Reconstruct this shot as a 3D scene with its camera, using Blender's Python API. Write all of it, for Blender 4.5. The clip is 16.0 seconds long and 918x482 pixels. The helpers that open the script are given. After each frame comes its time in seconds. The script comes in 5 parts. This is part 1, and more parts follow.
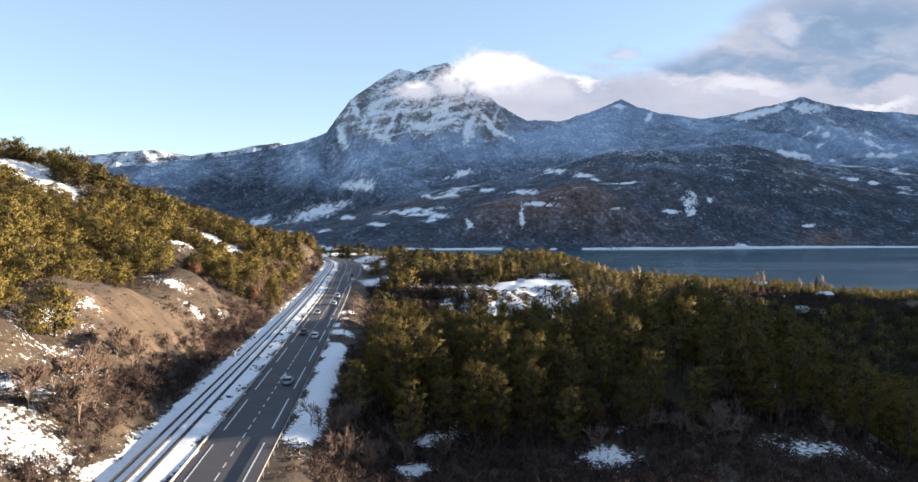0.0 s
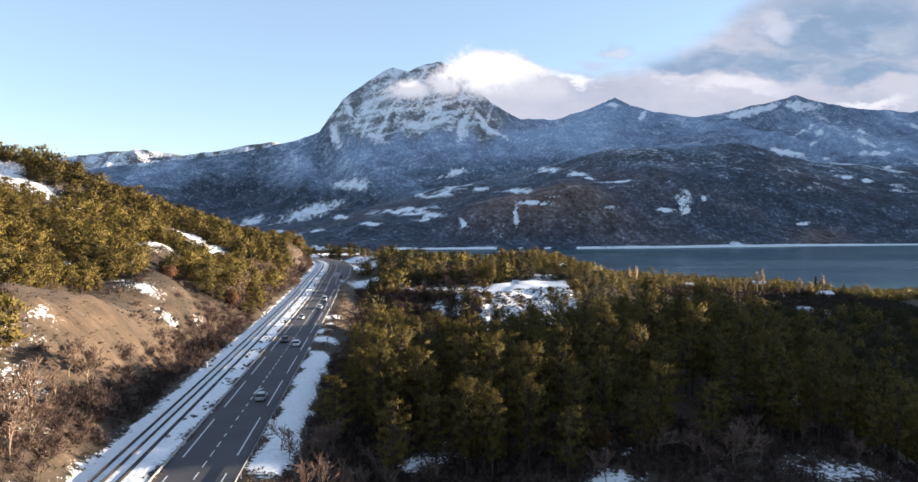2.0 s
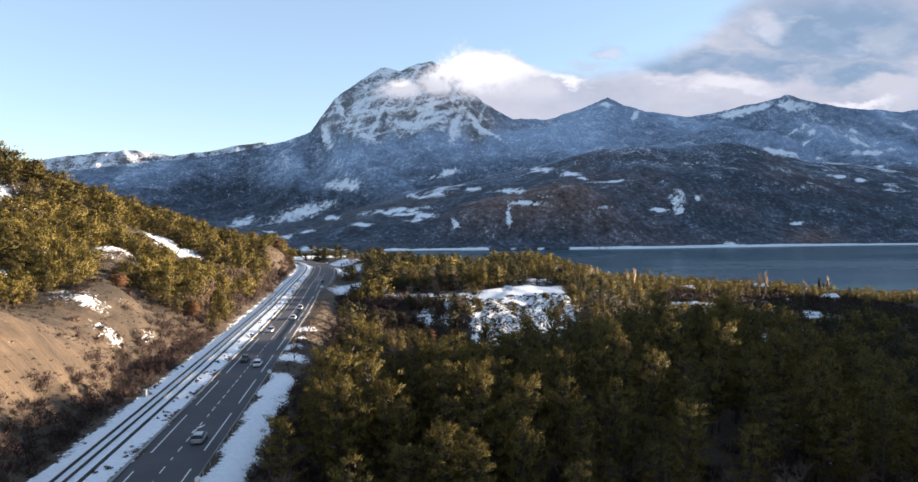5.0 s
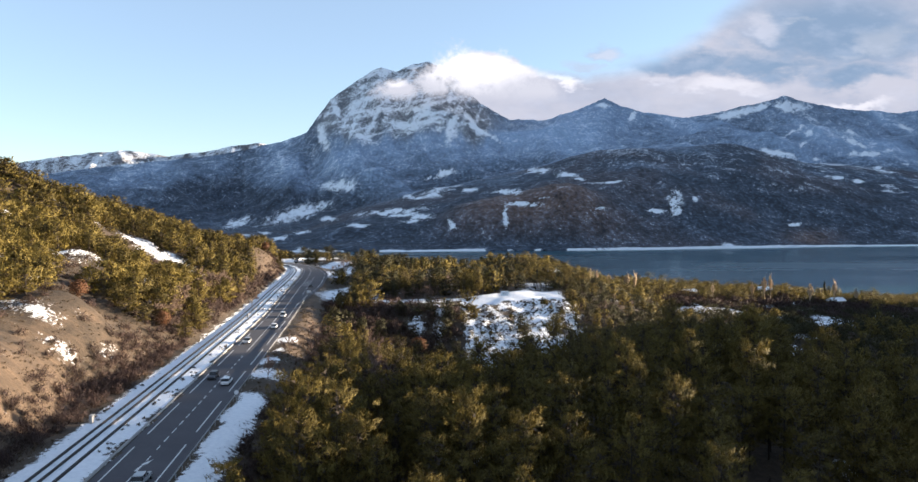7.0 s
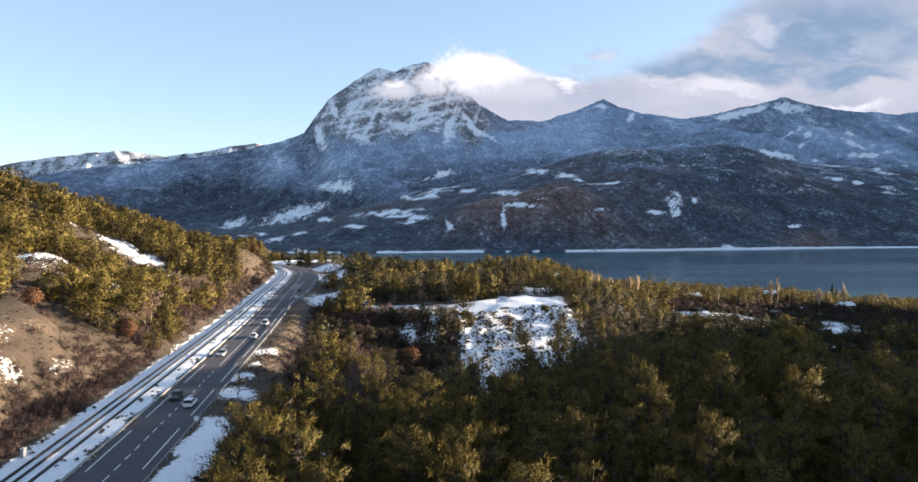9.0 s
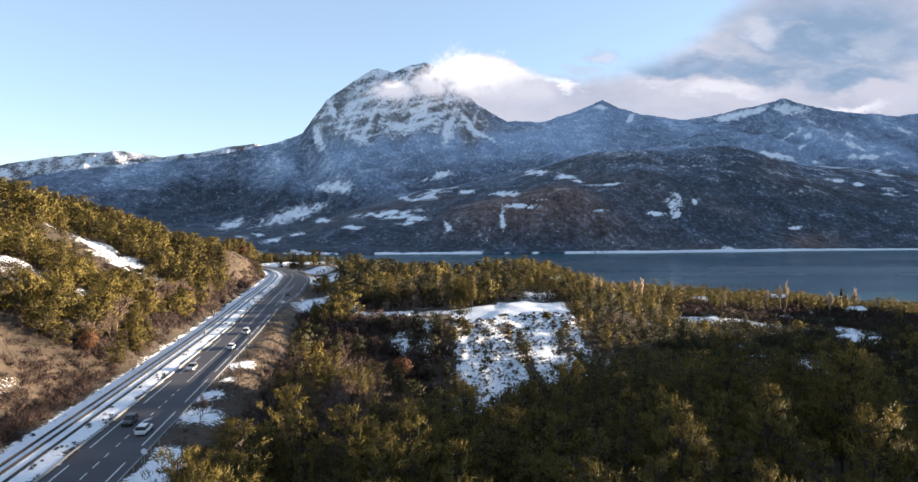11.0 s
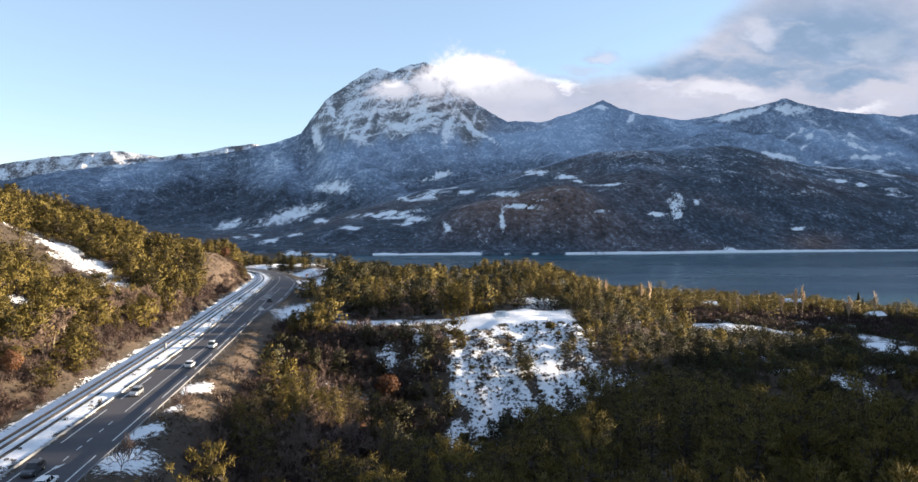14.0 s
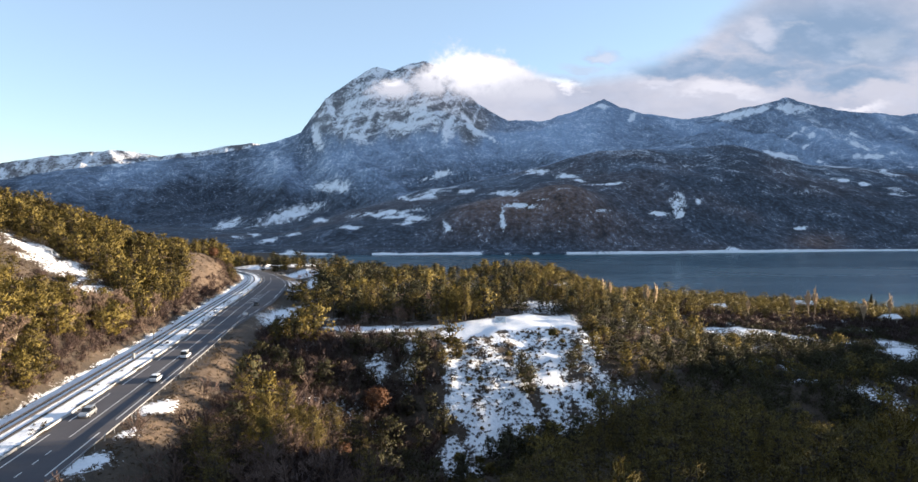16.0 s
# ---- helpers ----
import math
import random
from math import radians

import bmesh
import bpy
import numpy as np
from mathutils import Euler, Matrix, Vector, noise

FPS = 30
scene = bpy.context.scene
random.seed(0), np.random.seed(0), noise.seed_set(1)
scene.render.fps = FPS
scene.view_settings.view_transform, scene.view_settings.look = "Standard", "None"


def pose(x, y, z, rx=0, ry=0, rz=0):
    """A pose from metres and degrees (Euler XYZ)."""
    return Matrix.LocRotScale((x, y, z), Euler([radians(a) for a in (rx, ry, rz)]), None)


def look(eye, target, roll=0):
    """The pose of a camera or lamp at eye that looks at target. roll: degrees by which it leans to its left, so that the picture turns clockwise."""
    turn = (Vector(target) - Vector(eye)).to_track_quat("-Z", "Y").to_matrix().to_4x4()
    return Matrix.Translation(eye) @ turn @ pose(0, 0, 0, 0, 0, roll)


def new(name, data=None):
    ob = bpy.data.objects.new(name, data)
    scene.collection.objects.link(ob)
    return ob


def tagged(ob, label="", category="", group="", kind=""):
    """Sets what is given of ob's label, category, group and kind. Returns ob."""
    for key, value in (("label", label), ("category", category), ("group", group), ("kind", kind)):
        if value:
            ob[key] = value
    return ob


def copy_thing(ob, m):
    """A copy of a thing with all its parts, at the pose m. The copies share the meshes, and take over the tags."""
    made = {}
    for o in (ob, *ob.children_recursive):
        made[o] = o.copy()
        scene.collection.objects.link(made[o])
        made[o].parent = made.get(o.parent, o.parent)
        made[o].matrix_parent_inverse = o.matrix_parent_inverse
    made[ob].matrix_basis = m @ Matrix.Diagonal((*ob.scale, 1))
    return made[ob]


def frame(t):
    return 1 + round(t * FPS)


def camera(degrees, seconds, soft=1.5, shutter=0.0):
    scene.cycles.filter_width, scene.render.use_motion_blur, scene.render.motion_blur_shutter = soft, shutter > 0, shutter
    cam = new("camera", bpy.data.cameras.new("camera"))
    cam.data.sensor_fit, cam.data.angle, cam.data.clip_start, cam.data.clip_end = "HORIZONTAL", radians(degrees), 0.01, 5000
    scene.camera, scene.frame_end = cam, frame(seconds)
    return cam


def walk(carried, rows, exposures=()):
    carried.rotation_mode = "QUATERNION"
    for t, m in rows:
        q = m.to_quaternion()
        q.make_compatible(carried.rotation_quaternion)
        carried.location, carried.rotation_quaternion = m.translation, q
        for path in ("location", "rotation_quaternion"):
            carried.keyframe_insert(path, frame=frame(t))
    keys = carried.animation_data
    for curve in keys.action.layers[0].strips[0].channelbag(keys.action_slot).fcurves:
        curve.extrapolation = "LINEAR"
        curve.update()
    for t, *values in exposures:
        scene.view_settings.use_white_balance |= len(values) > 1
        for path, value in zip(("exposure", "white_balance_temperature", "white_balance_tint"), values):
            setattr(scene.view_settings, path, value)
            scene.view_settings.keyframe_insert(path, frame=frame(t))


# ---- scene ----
cam = camera(66.4, 16.0)
METRES, EYE, TILT, LEAN, TURN = 122.0, 33.4, -1.9, 0.0, 0.0
ROWS = [
    (0.0, 0.0, 0.0, 0.0, -0.0, 0.0, -0.0),
    (0.5, 0.0012, 0.0217, 0.0006, -0.13, -0.03, 0.04),
    (1.0, 0.0028, 0.046, 0.0014, -0.27, -0.05, 0.1),
    (1.5, 0.0047, 0.0724, 0.0023, -0.39, -0.06, 0.16),
    (2.0, 0.0071, 0.1003, 0.0034, -0.48, -0.07, 0.21),
    (2.5, 0.0099, 0.1291, 0.0047, -0.58, -0.07, 0.25),
    (3.0, 0.0128, 0.1592, 0.006, -0.68, -0.06, 0.3),
    (3.5, 0.0159, 0.1894, 0.0075, -0.78, -0.06, 0.34),
    (4.0, 0.0189, 0.22, 0.009, -0.88, -0.06, 0.35),
    (6.5, 0.0348, 0.3779, 0.0163, -1.27, 0.01, 0.34),
    (7.0, 0.0377, 0.4101, 0.0178, -1.32, 0.03, 0.33),
    (7.5, 0.0405, 0.4427, 0.0193, -1.37, 0.05, 0.31),
    (8.0, 0.0434, 0.4754, 0.0206, -1.42, 0.08, 0.31),
    (8.5, 0.0461, 0.5081, 0.0219, -1.45, 0.1, 0.29),
    (9.0, 0.0488, 0.5406, 0.0229, -1.48, 0.11, 0.25),
    (11.5, 0.0637, 0.7037, 0.0274, -1.58, 0.22, 0.15),
    (12.0, 0.0669, 0.7365, 0.0281, -1.59, 0.23, 0.14),
    (12.5, 0.0701, 0.7693, 0.0289, -1.59, 0.25, 0.13),
    (13.0, 0.0733, 0.8, 0.0293, -1.58, 0.26, 0.12),
    (13.5, 0.0766, 0.8331, 0.03, -1.58, 0.25, 0.11),
    (14.0, 0.08, 0.8657, 0.0306, -1.58, 0.25, 0.12),
    (14.5, 0.0833, 0.8985, 0.0313, -1.57, 0.23, 0.12),
    (15.0, 0.0866, 0.931, 0.0318, -1.56, 0.23, 0.12),
    (15.5, 0.0896, 0.9627, 0.0325, -1.56, 0.22, 0.12),
    (16.0, 0.093, 0.995, 0.033, -1.54, 0.21, 0.11),
]
walk(cam, [(t, pose(0, 0, EYE, TILT, LEAN, TURN) @ pose(METRES * x, METRES * y, METRES * z, 90 + pitch, roll, yaw)) for t, x, y, z, yaw, pitch, roll in ROWS], [(0.0, 2.0, 5600, 11), (16.0, 2.0, 5600, 11)])

# ---- light ----
SUN_AZ = 80.0       # degrees clockwise from +y
SUN_EL = 8.5
sun_dir = Vector((math.sin(radians(SUN_AZ)) * math.cos(radians(SUN_EL)), math.cos(radians(SUN_AZ)) * math.cos(radians(SUN_EL)), math.sin(radians(SUN_EL))))
sun_data = bpy.data.lights.new("sun", "SUN")
sun_data.energy, sun_data.angle, sun_data.color = 5.0, radians(0.6), (1.0, 0.76, 0.49)
sun = new("sun", sun_data)
sun.matrix_world = look(sun_dir * 500, (0, 0, 0))


class Nodes:
    """Short hand for building node trees."""

    def __init__(self, tree):
        self.t = tree
        tree.nodes.clear()

    def n(self, kind, ins=None, **props):
        node = self.t.nodes.new(kind)
        for k, v in props.items():
            setattr(node, k, v)
        for k, v in (ins or {}).items():
            self.put(node.inputs[k], v)
        return node

    def put(self, sock, v):
        if isinstance(v, bpy.types.NodeSocket):
            self.t.links.new(v, sock)
        elif isinstance(v, bpy.types.Node):
            self.t.links.new(v.outputs[0], sock)
        elif isinstance(v, tuple) and len(v) == 3 and sock.type == "RGBA":
            sock.default_value = (*v, 1)
        else:
            sock.default_value = v

    def math(self, op, a, b=0.0, c=0.0, clamp=False):
        return self.n("ShaderNodeMath", {0: a, 1: b, 2: c}, operation=op, use_clamp=clamp).outputs[0]

    def noise(self, scale, detail=4.0, rough=0.55, vec=None, dist=0.0):
        ins = {"Scale": scale, "Detail": detail, "Roughness": rough, "Distortion": dist}
        if vec is not None:
            ins["Vector"] = vec
        return self.n("ShaderNodeTexNoise", ins).outputs[0]

    def ramp(self, v, stops):
        node = self.n("ShaderNodeValToRGB", {0: v})
        el = node.color_ramp.elements
        el.remove(el[1])
        for i, (p, c) in enumerate(stops):
            e = el[0] if i == 0 else el.new(p)
            e.position = p
            e.color = (*c, 1) if isinstance(c, tuple) else (c, c, c, 1)
        return node.outputs[0]

    def step(self, v, a, b):
        return self.n("ShaderNodeMapRange", {0: v, 1: a, 2: b, 3: 0.0, 4: 1.0}, interpolation_type="SMOOTHSTEP").outputs[0]

    def mix(self, f, a, b):
        node = self.n("ShaderNodeMix", data_type="RGBA")
        self.put(node.inputs[0], f), self.put(node.inputs[6], a), self.put(node.inputs[7], b)
        return node.outputs[2]

    def attr(self, name):
        return self.n("ShaderNodeAttribute", attribute_name=name)


def world_sky():
    w = bpy.data.worlds.new("sky")
    scene.world = w
    w.use_nodes = True
    k = Nodes(w.node_tree)
    sky = k.n("ShaderNodeTexSky", sky_type="NISHITA", sun_disc=False, sun_elevation=radians(SUN_EL), sun_rotation=radians(SUN_AZ), altitude=900.0, air_density=1.0, dust_density=0.4, ozone_density=1.0)
    thin = k.mix(0.30, sky.outputs[0], (3.3, 3.5, 3.75))
    clear = k.n("ShaderNodeBackground", {"Color": thin, "Strength": 0.068})
    d = k.n("ShaderNodeTexCoord").outputs["Generated"]
    xyz = k.n("ShaderNodeSeparateXYZ", {0: d})
    ahead = k.math("MAXIMUM", xyz.outputs[1], 0.05)
    u, v = k.math("DIVIDE", xyz.outputs[0], ahead), k.math("DIVIDE", xyz.outputs[2], ahead)
    uv = k.n("ShaderNodeCombineXYZ", {0: u, 1: k.math("MULTIPLY", v, 2.2), 2: 0.0}).outputs[0]
    big = k.noise(6.0, 7.0, 0.58, uv)
    fine = k.noise(20.0, 7.0, 0.6, uv)
    other = k.noise(9.0, 7.0, 0.6, k.n("ShaderNodeMapping", {"Vector": uv, "Location": (3.1, 1.7, 0.0)}).outputs[0])
    edge = k.math("ADD", k.math("MULTIPLY_ADD", big, 0.10, -0.05), k.math("MULTIPLY_ADD", fine, 0.04, -0.02))
    # billows: the bank's outlines are pushed about by drifting noise
    bu = k.math("ADD", u, k.math("ADD", k.math("MULTIPLY_ADD", other, 0.16, -0.08), k.math("MULTIPLY_ADD", fine, 0.05, -0.025)))
    bv = k.math("ADD", v, k.math("ADD", k.math("MULTIPLY_ADD", big, 0.09, -0.045), k.math("MULTIPLY_ADD", fine, 0.035, -0.0175)))

    def blob(cx, cy, rx, ry, wob=3.0):
        """A soft patch of cloud."""
        a = k.math("DIVIDE", k.math("SUBTRACT", bu, (cx - 784) / 1198), rx / 1198)
        b = k.math("DIVIDE", k.math("SUBTRACT", bv, (372 - cy) / 1198), ry / 1198)
        r = k.math("SQRT", k.math("ADD", k.math("MULTIPLY", a, a), k.math("MULTIPLY", b, b)))
        return k.step(k.math("ADD", k.math("SUBTRACT", 1.0, r), k.math("MULTIPLY", edge, wob * 4)), 0.0, 0.8)

    # the cloud bank's upper edge rises towards the side of the sun
    top = k.ramp(k.n("ShaderNodeMapRange", {0: u, 1: -0.05, 2: 0.70, 3: 0.0, 4: 1.0}).outputs[0],
                 [(0.0, 0.0), (0.045, 0.40), (0.065, 0.54), (0.085, 0.575), (0.12, 0.60), (0.165, 0.595), (0.20, 0.585), (0.25, 0.535), (0.335, 0.525), (0.40, 0.56), (0.47, 0.61), (0.55, 0.71), (0.62, 0.82), (0.72, 0.93), (1.0, 1.0)])
    depth = k.math("SUBTRACT", k.math("ADD", k.math("MULTIPLY", top, 0.4), k.math("MULTIPLY", edge, 0.45)), v)
    soft = k.n("ShaderNodeMapRange", {0: u, 1: 0.12, 2: 0.32, 3: 0.010, 4: 0.050}).outputs[0]
    mask = k.n("ShaderNodeMapRange", {0: depth, 1: 0.0, 2: soft, 3: 0.0, 4: 1.0}, interpolation_type="SMOOTHSTEP").outputs[0]
    pink, slate, white = (0.41, 0.38, 0.38), (0.172, 0.224, 0.285), (0.72, 0.64, 0.58)
    lilac = (0.315, 0.325, 0.345)
    cream = (0.50, 0.46, 0.45)
    shelf = blob(1440, 55, 400, 100, 3.0)
    for more in ((1210, 112, 150, 26, 3.0), (1330, 118, 180, 28, 3.0), (1500, 130, 130, 34, 3.0)):
        shelf = k.math("MAXIMUM", shelf, blob(*more))
    col = k.mix(k.step(k.math("ADD", big, k.math("MULTIPLY", fine, 0.3)), 0.5, 0.85), pink, (0.31, 0.305, 0.33))
    col = k.mix(k.math("MULTIPLY", shelf, 0.95), col, slate)
    for args, shade, part_ in (((1325, 54, 64, 36, 3.0), cream, 0.6), ((1395, 40, 30, 10, 3.0), lilac, 0.5), ((1545, 70, 55, 34, 3.0), lilac, 0.75), ((1480, 92, 40, 12, 3.0), lilac, 0.5), ((1265, 154, 120, 20, 2.5), white, 0.42), ((1170, 140, 60, 8, 2.5), cream, 0.6), ((1500, 180, 110, 9, 2.0), white, 0.6), ((845, 112, 90, 40, 2.0), white, 1.0), ((900, 128, 70, 26, 2.0), white, 1.0), ((970, 136, 60, 11, 2.0), white, 0.85), ((1065, 84, 34, 16, 3.0), cream, 0.7)):
        col = k.mix(k.math("MULTIPLY", blob(*args), part_), col, shade)
    col = k.mix(k.step(fine, 0.42, 0.72), col, k.mix(0.16, col, (0.55, 0.53, 0.55)))
    mask = k.math("MAXIMUM", mask, k.math("MULTIPLY", blob(1060, 84, 40, 20, 3.0), 0.7))
    mask = k.math("MAXIMUM", mask, k.math("MULTIPLY", blob(1030, 112, 60, 12, 3.0), 0.5))
    cloud = k.n("ShaderNodeBackground", {"Color": col, "Strength": 0.438})
    out = k.n("ShaderNodeMixShader", {0: mask, 1: clear.outputs[0], 2: cloud.outputs[0]})
    k.n("ShaderNodeOutputWorld", {0: out.outputs[0]})


world_sky()


# ---- materials ----
def material(name):
    m = bpy.data.materials.new(name)
    m.use_nodes = True
    return m, Nodes(m.node_tree)


def finish(k, base, rough=0.8, bump=None, strength=0.5, distance=0.1, **ins):
    b = k.n("ShaderNodeBsdfPrincipled", {"Base Color": base, "Roughness": rough})
    for key, v in ins.items():
        k.put(b.inputs[key.replace("_", " ")], v)
    if bump is not None:
        k.put(b.inputs["Normal"], k.n("ShaderNodeBump", {"Height": bump, "Strength": strength, "Distance": distance}).outputs[0])
    k.n("ShaderNodeOutputMaterial", {0: b.outputs[0]})
    return b


def where(k):
    return k.n("ShaderNodeNewGeometry").outputs["Position"]


def plain(name, colour, rough=0.6, metal=0.0, scale=3.0, vary=0.15, bump=0.1):
    m, k = material(name)
    p = k.n("ShaderNodeTexCoord").outputs["Object"]
    n = k.math("ADD", k.math("MULTIPLY", k.noise(scale, 5, 0.6, p), 0.6), k.math("MULTIPLY", k.noise(scale * 9, 3, 0.6, p), 0.4))
    lo = tuple(c * (1 - vary) for c in colour)
    hi = tuple(min(1, c * (1 + vary)) for c in colour)
    finish(k, k.ramp(n, [(0.3, lo), (0.7, hi)]), rough, n, bump, 0.02, Metallic=metal)
    return m


def ground_material():
    m, k = material("winter_ground")
    p = where(k)
    big, mid, fine = k.noise(0.02, 5, 0.6, p), k.noise(0.14, 6, 0.62, p), k.noise(1.3, 5, 0.65, p)
    tiny = k.noise(5.0, 4, 0.6, p)
    grass = k.ramp(k.math("ADD", k.math("MULTIPLY", mid, 0.55), k.math("MULTIPLY", fine, 0.45)), [(0.32, (0.022, 0.016, 0.010)), (0.5, (0.058, 0.041, 0.025)), (0.68, (0.112, 0.077, 0.046))])
    litter = k.ramp(fine, [(0.3, (0.030, 0.022, 0.014)), (0.7, (0.085, 0.058, 0.036))])
    wood = k.attr("wood").outputs["Fac"]
    streak = k.noise(1.0, 5, 0.65, k.n("ShaderNodeMapping", {"Vector": p, "Scale": (0.12, 1.3, 0.12), "Rotation": (0.0, 0.0, 0.12)}).outputs[0])
    soil_n = k.math("ADD", k.math("MULTIPLY", mid, 0.35), k.math("ADD", k.math("MULTIPLY", tiny, 0.25), k.math("MULTIPLY", streak, 0.4)))
    soil = k.ramp(soil_n, [(0.34, (0.030, 0.021, 0.013)), (0.5, (0.090, 0.061, 0.037)), (0.66, (0.180, 0.119, 0.069))])
    base = k.mix(k.step(k.math("ADD", wood, k.math("MULTIPLY_ADD", mid, 0.8, -0.4)), 0.3, 0.7), grass, litter)
    bare = k.attr("bare").outputs["Fac"]
    base = k.mix(k.step(k.math("ADD", bare, k.math("MULTIPLY_ADD", mid, 0.8, -0.4)), 0.3, 0.7), base, soil)
    snow = k.attr("snow").outputs["Fac"]
    cover = k.math("ADD", snow, k.math("ADD", k.math("MULTIPLY_ADD", mid, 0.9, -0.45), k.math("MULTIPLY_ADD", fine, 1.5, -0.75)))
    cover = k.step(k.math("ADD", cover, k.math("MULTIPLY_ADD", tiny, 0.6, -0.3)), 0.45, 0.62)
    snow_col = k.ramp(fine, [(0.3, (0.72, 0.74, 0.77)), (0.7, (0.88, 0.89, 0.90))])
    col = k.mix(cover, base, snow_col)
    rough = k.math("MULTIPLY_ADD", cover, -0.25, 0.92)
    height = k.math("ADD", k.math("ADD", k.math("MULTIPLY", fine, 0.6), k.math("MULTIPLY", tiny, 0.25)), k.math("MULTIPLY", cover, 0.25))
    finish(k, col, rough, height, 0.7, 0.5)
    return m


def mountain_material():
    m, k = material("mountain_side")
    p = where(k)
    big, mid, fine = k.noise(0.004, 6, 0.6, p), k.noise(0.016, 7, 0.7, p), k.noise(0.07, 5, 0.75, p)
    tiny = k.noise(0.24, 3, 0.7, p)
    dots = k.n("ShaderNodeTexVoronoi", {"Vector": p, "Scale": 0.085, "Randomness": 1.0}).outputs["Distance"]
    # wood tones lean blue to hold some of the distance haze
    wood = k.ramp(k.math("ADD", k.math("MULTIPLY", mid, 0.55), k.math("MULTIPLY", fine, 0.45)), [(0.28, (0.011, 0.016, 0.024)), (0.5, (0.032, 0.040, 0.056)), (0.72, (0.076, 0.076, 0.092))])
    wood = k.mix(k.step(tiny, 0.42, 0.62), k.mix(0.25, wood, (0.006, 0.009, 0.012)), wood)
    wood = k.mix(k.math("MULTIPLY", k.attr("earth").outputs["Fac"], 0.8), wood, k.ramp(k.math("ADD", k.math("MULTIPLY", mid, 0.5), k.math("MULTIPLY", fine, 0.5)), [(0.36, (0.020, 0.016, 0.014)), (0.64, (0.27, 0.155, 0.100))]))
    frost_haze = k.attr("frost_haze").outputs["Fac"]
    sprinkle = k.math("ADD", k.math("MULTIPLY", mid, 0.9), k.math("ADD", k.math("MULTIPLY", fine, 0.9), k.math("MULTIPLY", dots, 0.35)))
    haze_dust = k.math("MULTIPLY", k.step(k.math("ADD", k.math("MULTIPLY", sprinkle, 0.9), k.math("ADD", k.math("MULTIPLY", frost_haze, 0.62), k.math("MULTIPLY_ADD", tiny, 0.65, -0.325))), 0.62, 1.85), 0.72)
    # frost on the wood, its blue doubling as painted distance haze
    wood = k.mix(haze_dust, wood, (0.45, 0.58, 0.78))
    rock = k.ramp(k.math("ADD", k.math("MULTIPLY", mid, 0.5), k.math("MULTIPLY", fine, 0.5)), [(0.36, (0.060, 0.066, 0.078)), (0.64, (0.31, 0.31, 0.32))])
    base = k.mix(k.attr("rock").outputs["Fac"], wood, rock)
    snow = k.attr("snow").outputs["Fac"]
    cover = k.math("ADD", snow, k.math("ADD", k.math("MULTIPLY_ADD", mid, 1.0, -0.5), k.math("MULTIPLY_ADD", fine, 1.3, -0.65)))
    cover = k.step(k.math("ADD", cover, k.math("MULTIPLY_ADD", tiny, 1.5, -0.75)), 0.38, 0.58)
    col = k.mix(cover, base, (0.80, 0.82, 0.85))
    finish(k, col, 0.95, k.math("ADD", k.math("MULTIPLY", mid, 1.2), k.math("ADD", k.math("MULTIPLY", fine, 0.5), k.math("MULTIPLY", big, 2.0))), 0.55, 14.0)
    return m


def foliage(name, dark, light, rough=0.65):
    m, k = material(name)
    tint = k.attr("tint").outputs["Fac"]
    isl = k.n("ShaderNodeNewGeometry").outputs["Random Per Island"]
    ob = k.n("ShaderNodeObjectInfo").outputs["Random"]
    f = k.math("ADD", k.math("MULTIPLY", isl, 0.45), k.math("ADD", k.math("MULTIPLY", tint, 0.35), k.math("MULTIPLY", ob, 0.2)))
    p = k.n("ShaderNodeTexCoord").outputs["Object"]
    grain = k.math("ADD", k.math("MULTIPLY", k.noise(7.0, 3, 0.7, p), 0.7), k.math("MULTIPLY", k.noise(1.1, 3, 0.6, p), 0.6))
    f = k.math("ADD", k.math("MULTIPLY", f, 0.75), k.math("MULTIPLY_ADD", grain, 0.5, -0.21))
    col = k.ramp(f, [(0.18, dark), (0.82, light)])
    b = k.n("ShaderNodeBsdfPrincipled", {"Base Color": col, "Roughness": rough, "Specular IOR Level": 0.2})
    tr = k.n("ShaderNodeBsdfTranslucent", {"Color": col})
    mx = k.n("ShaderNodeMixShader", {0: 0.22, 1: b.outputs[0], 2: tr.outputs[0]})
    k.n("ShaderNodeOutputMaterial", {0: mx.outputs[0]})
    return m


def water_material():
    m, k = material("lake_water")
    p = where(k)
    st = k.n("ShaderNodeMapping", {"Vector": p, "Scale": (0.25, 1.0, 1.0)}).outputs[0]
    n = k.math("ADD", k.noise(0.25, 4, 0.6, st), k.math("MULTIPLY", k.noise(0.008, 4, 0.5, st), 1.5))
    col = k.ramp(k.noise(0.0025, 4, 0.5, st), [(0.3, (0.018, 0.062, 0.085)), (0.7, (0.030, 0.088, 0.115))])
    finish(k, col, k.ramp(k.noise(0.004, 5, 0.6, st), [(0.35, 0.16), (0.7, 0.34)]), n, 0.25, 0.6, IOR=1.33)
    return m


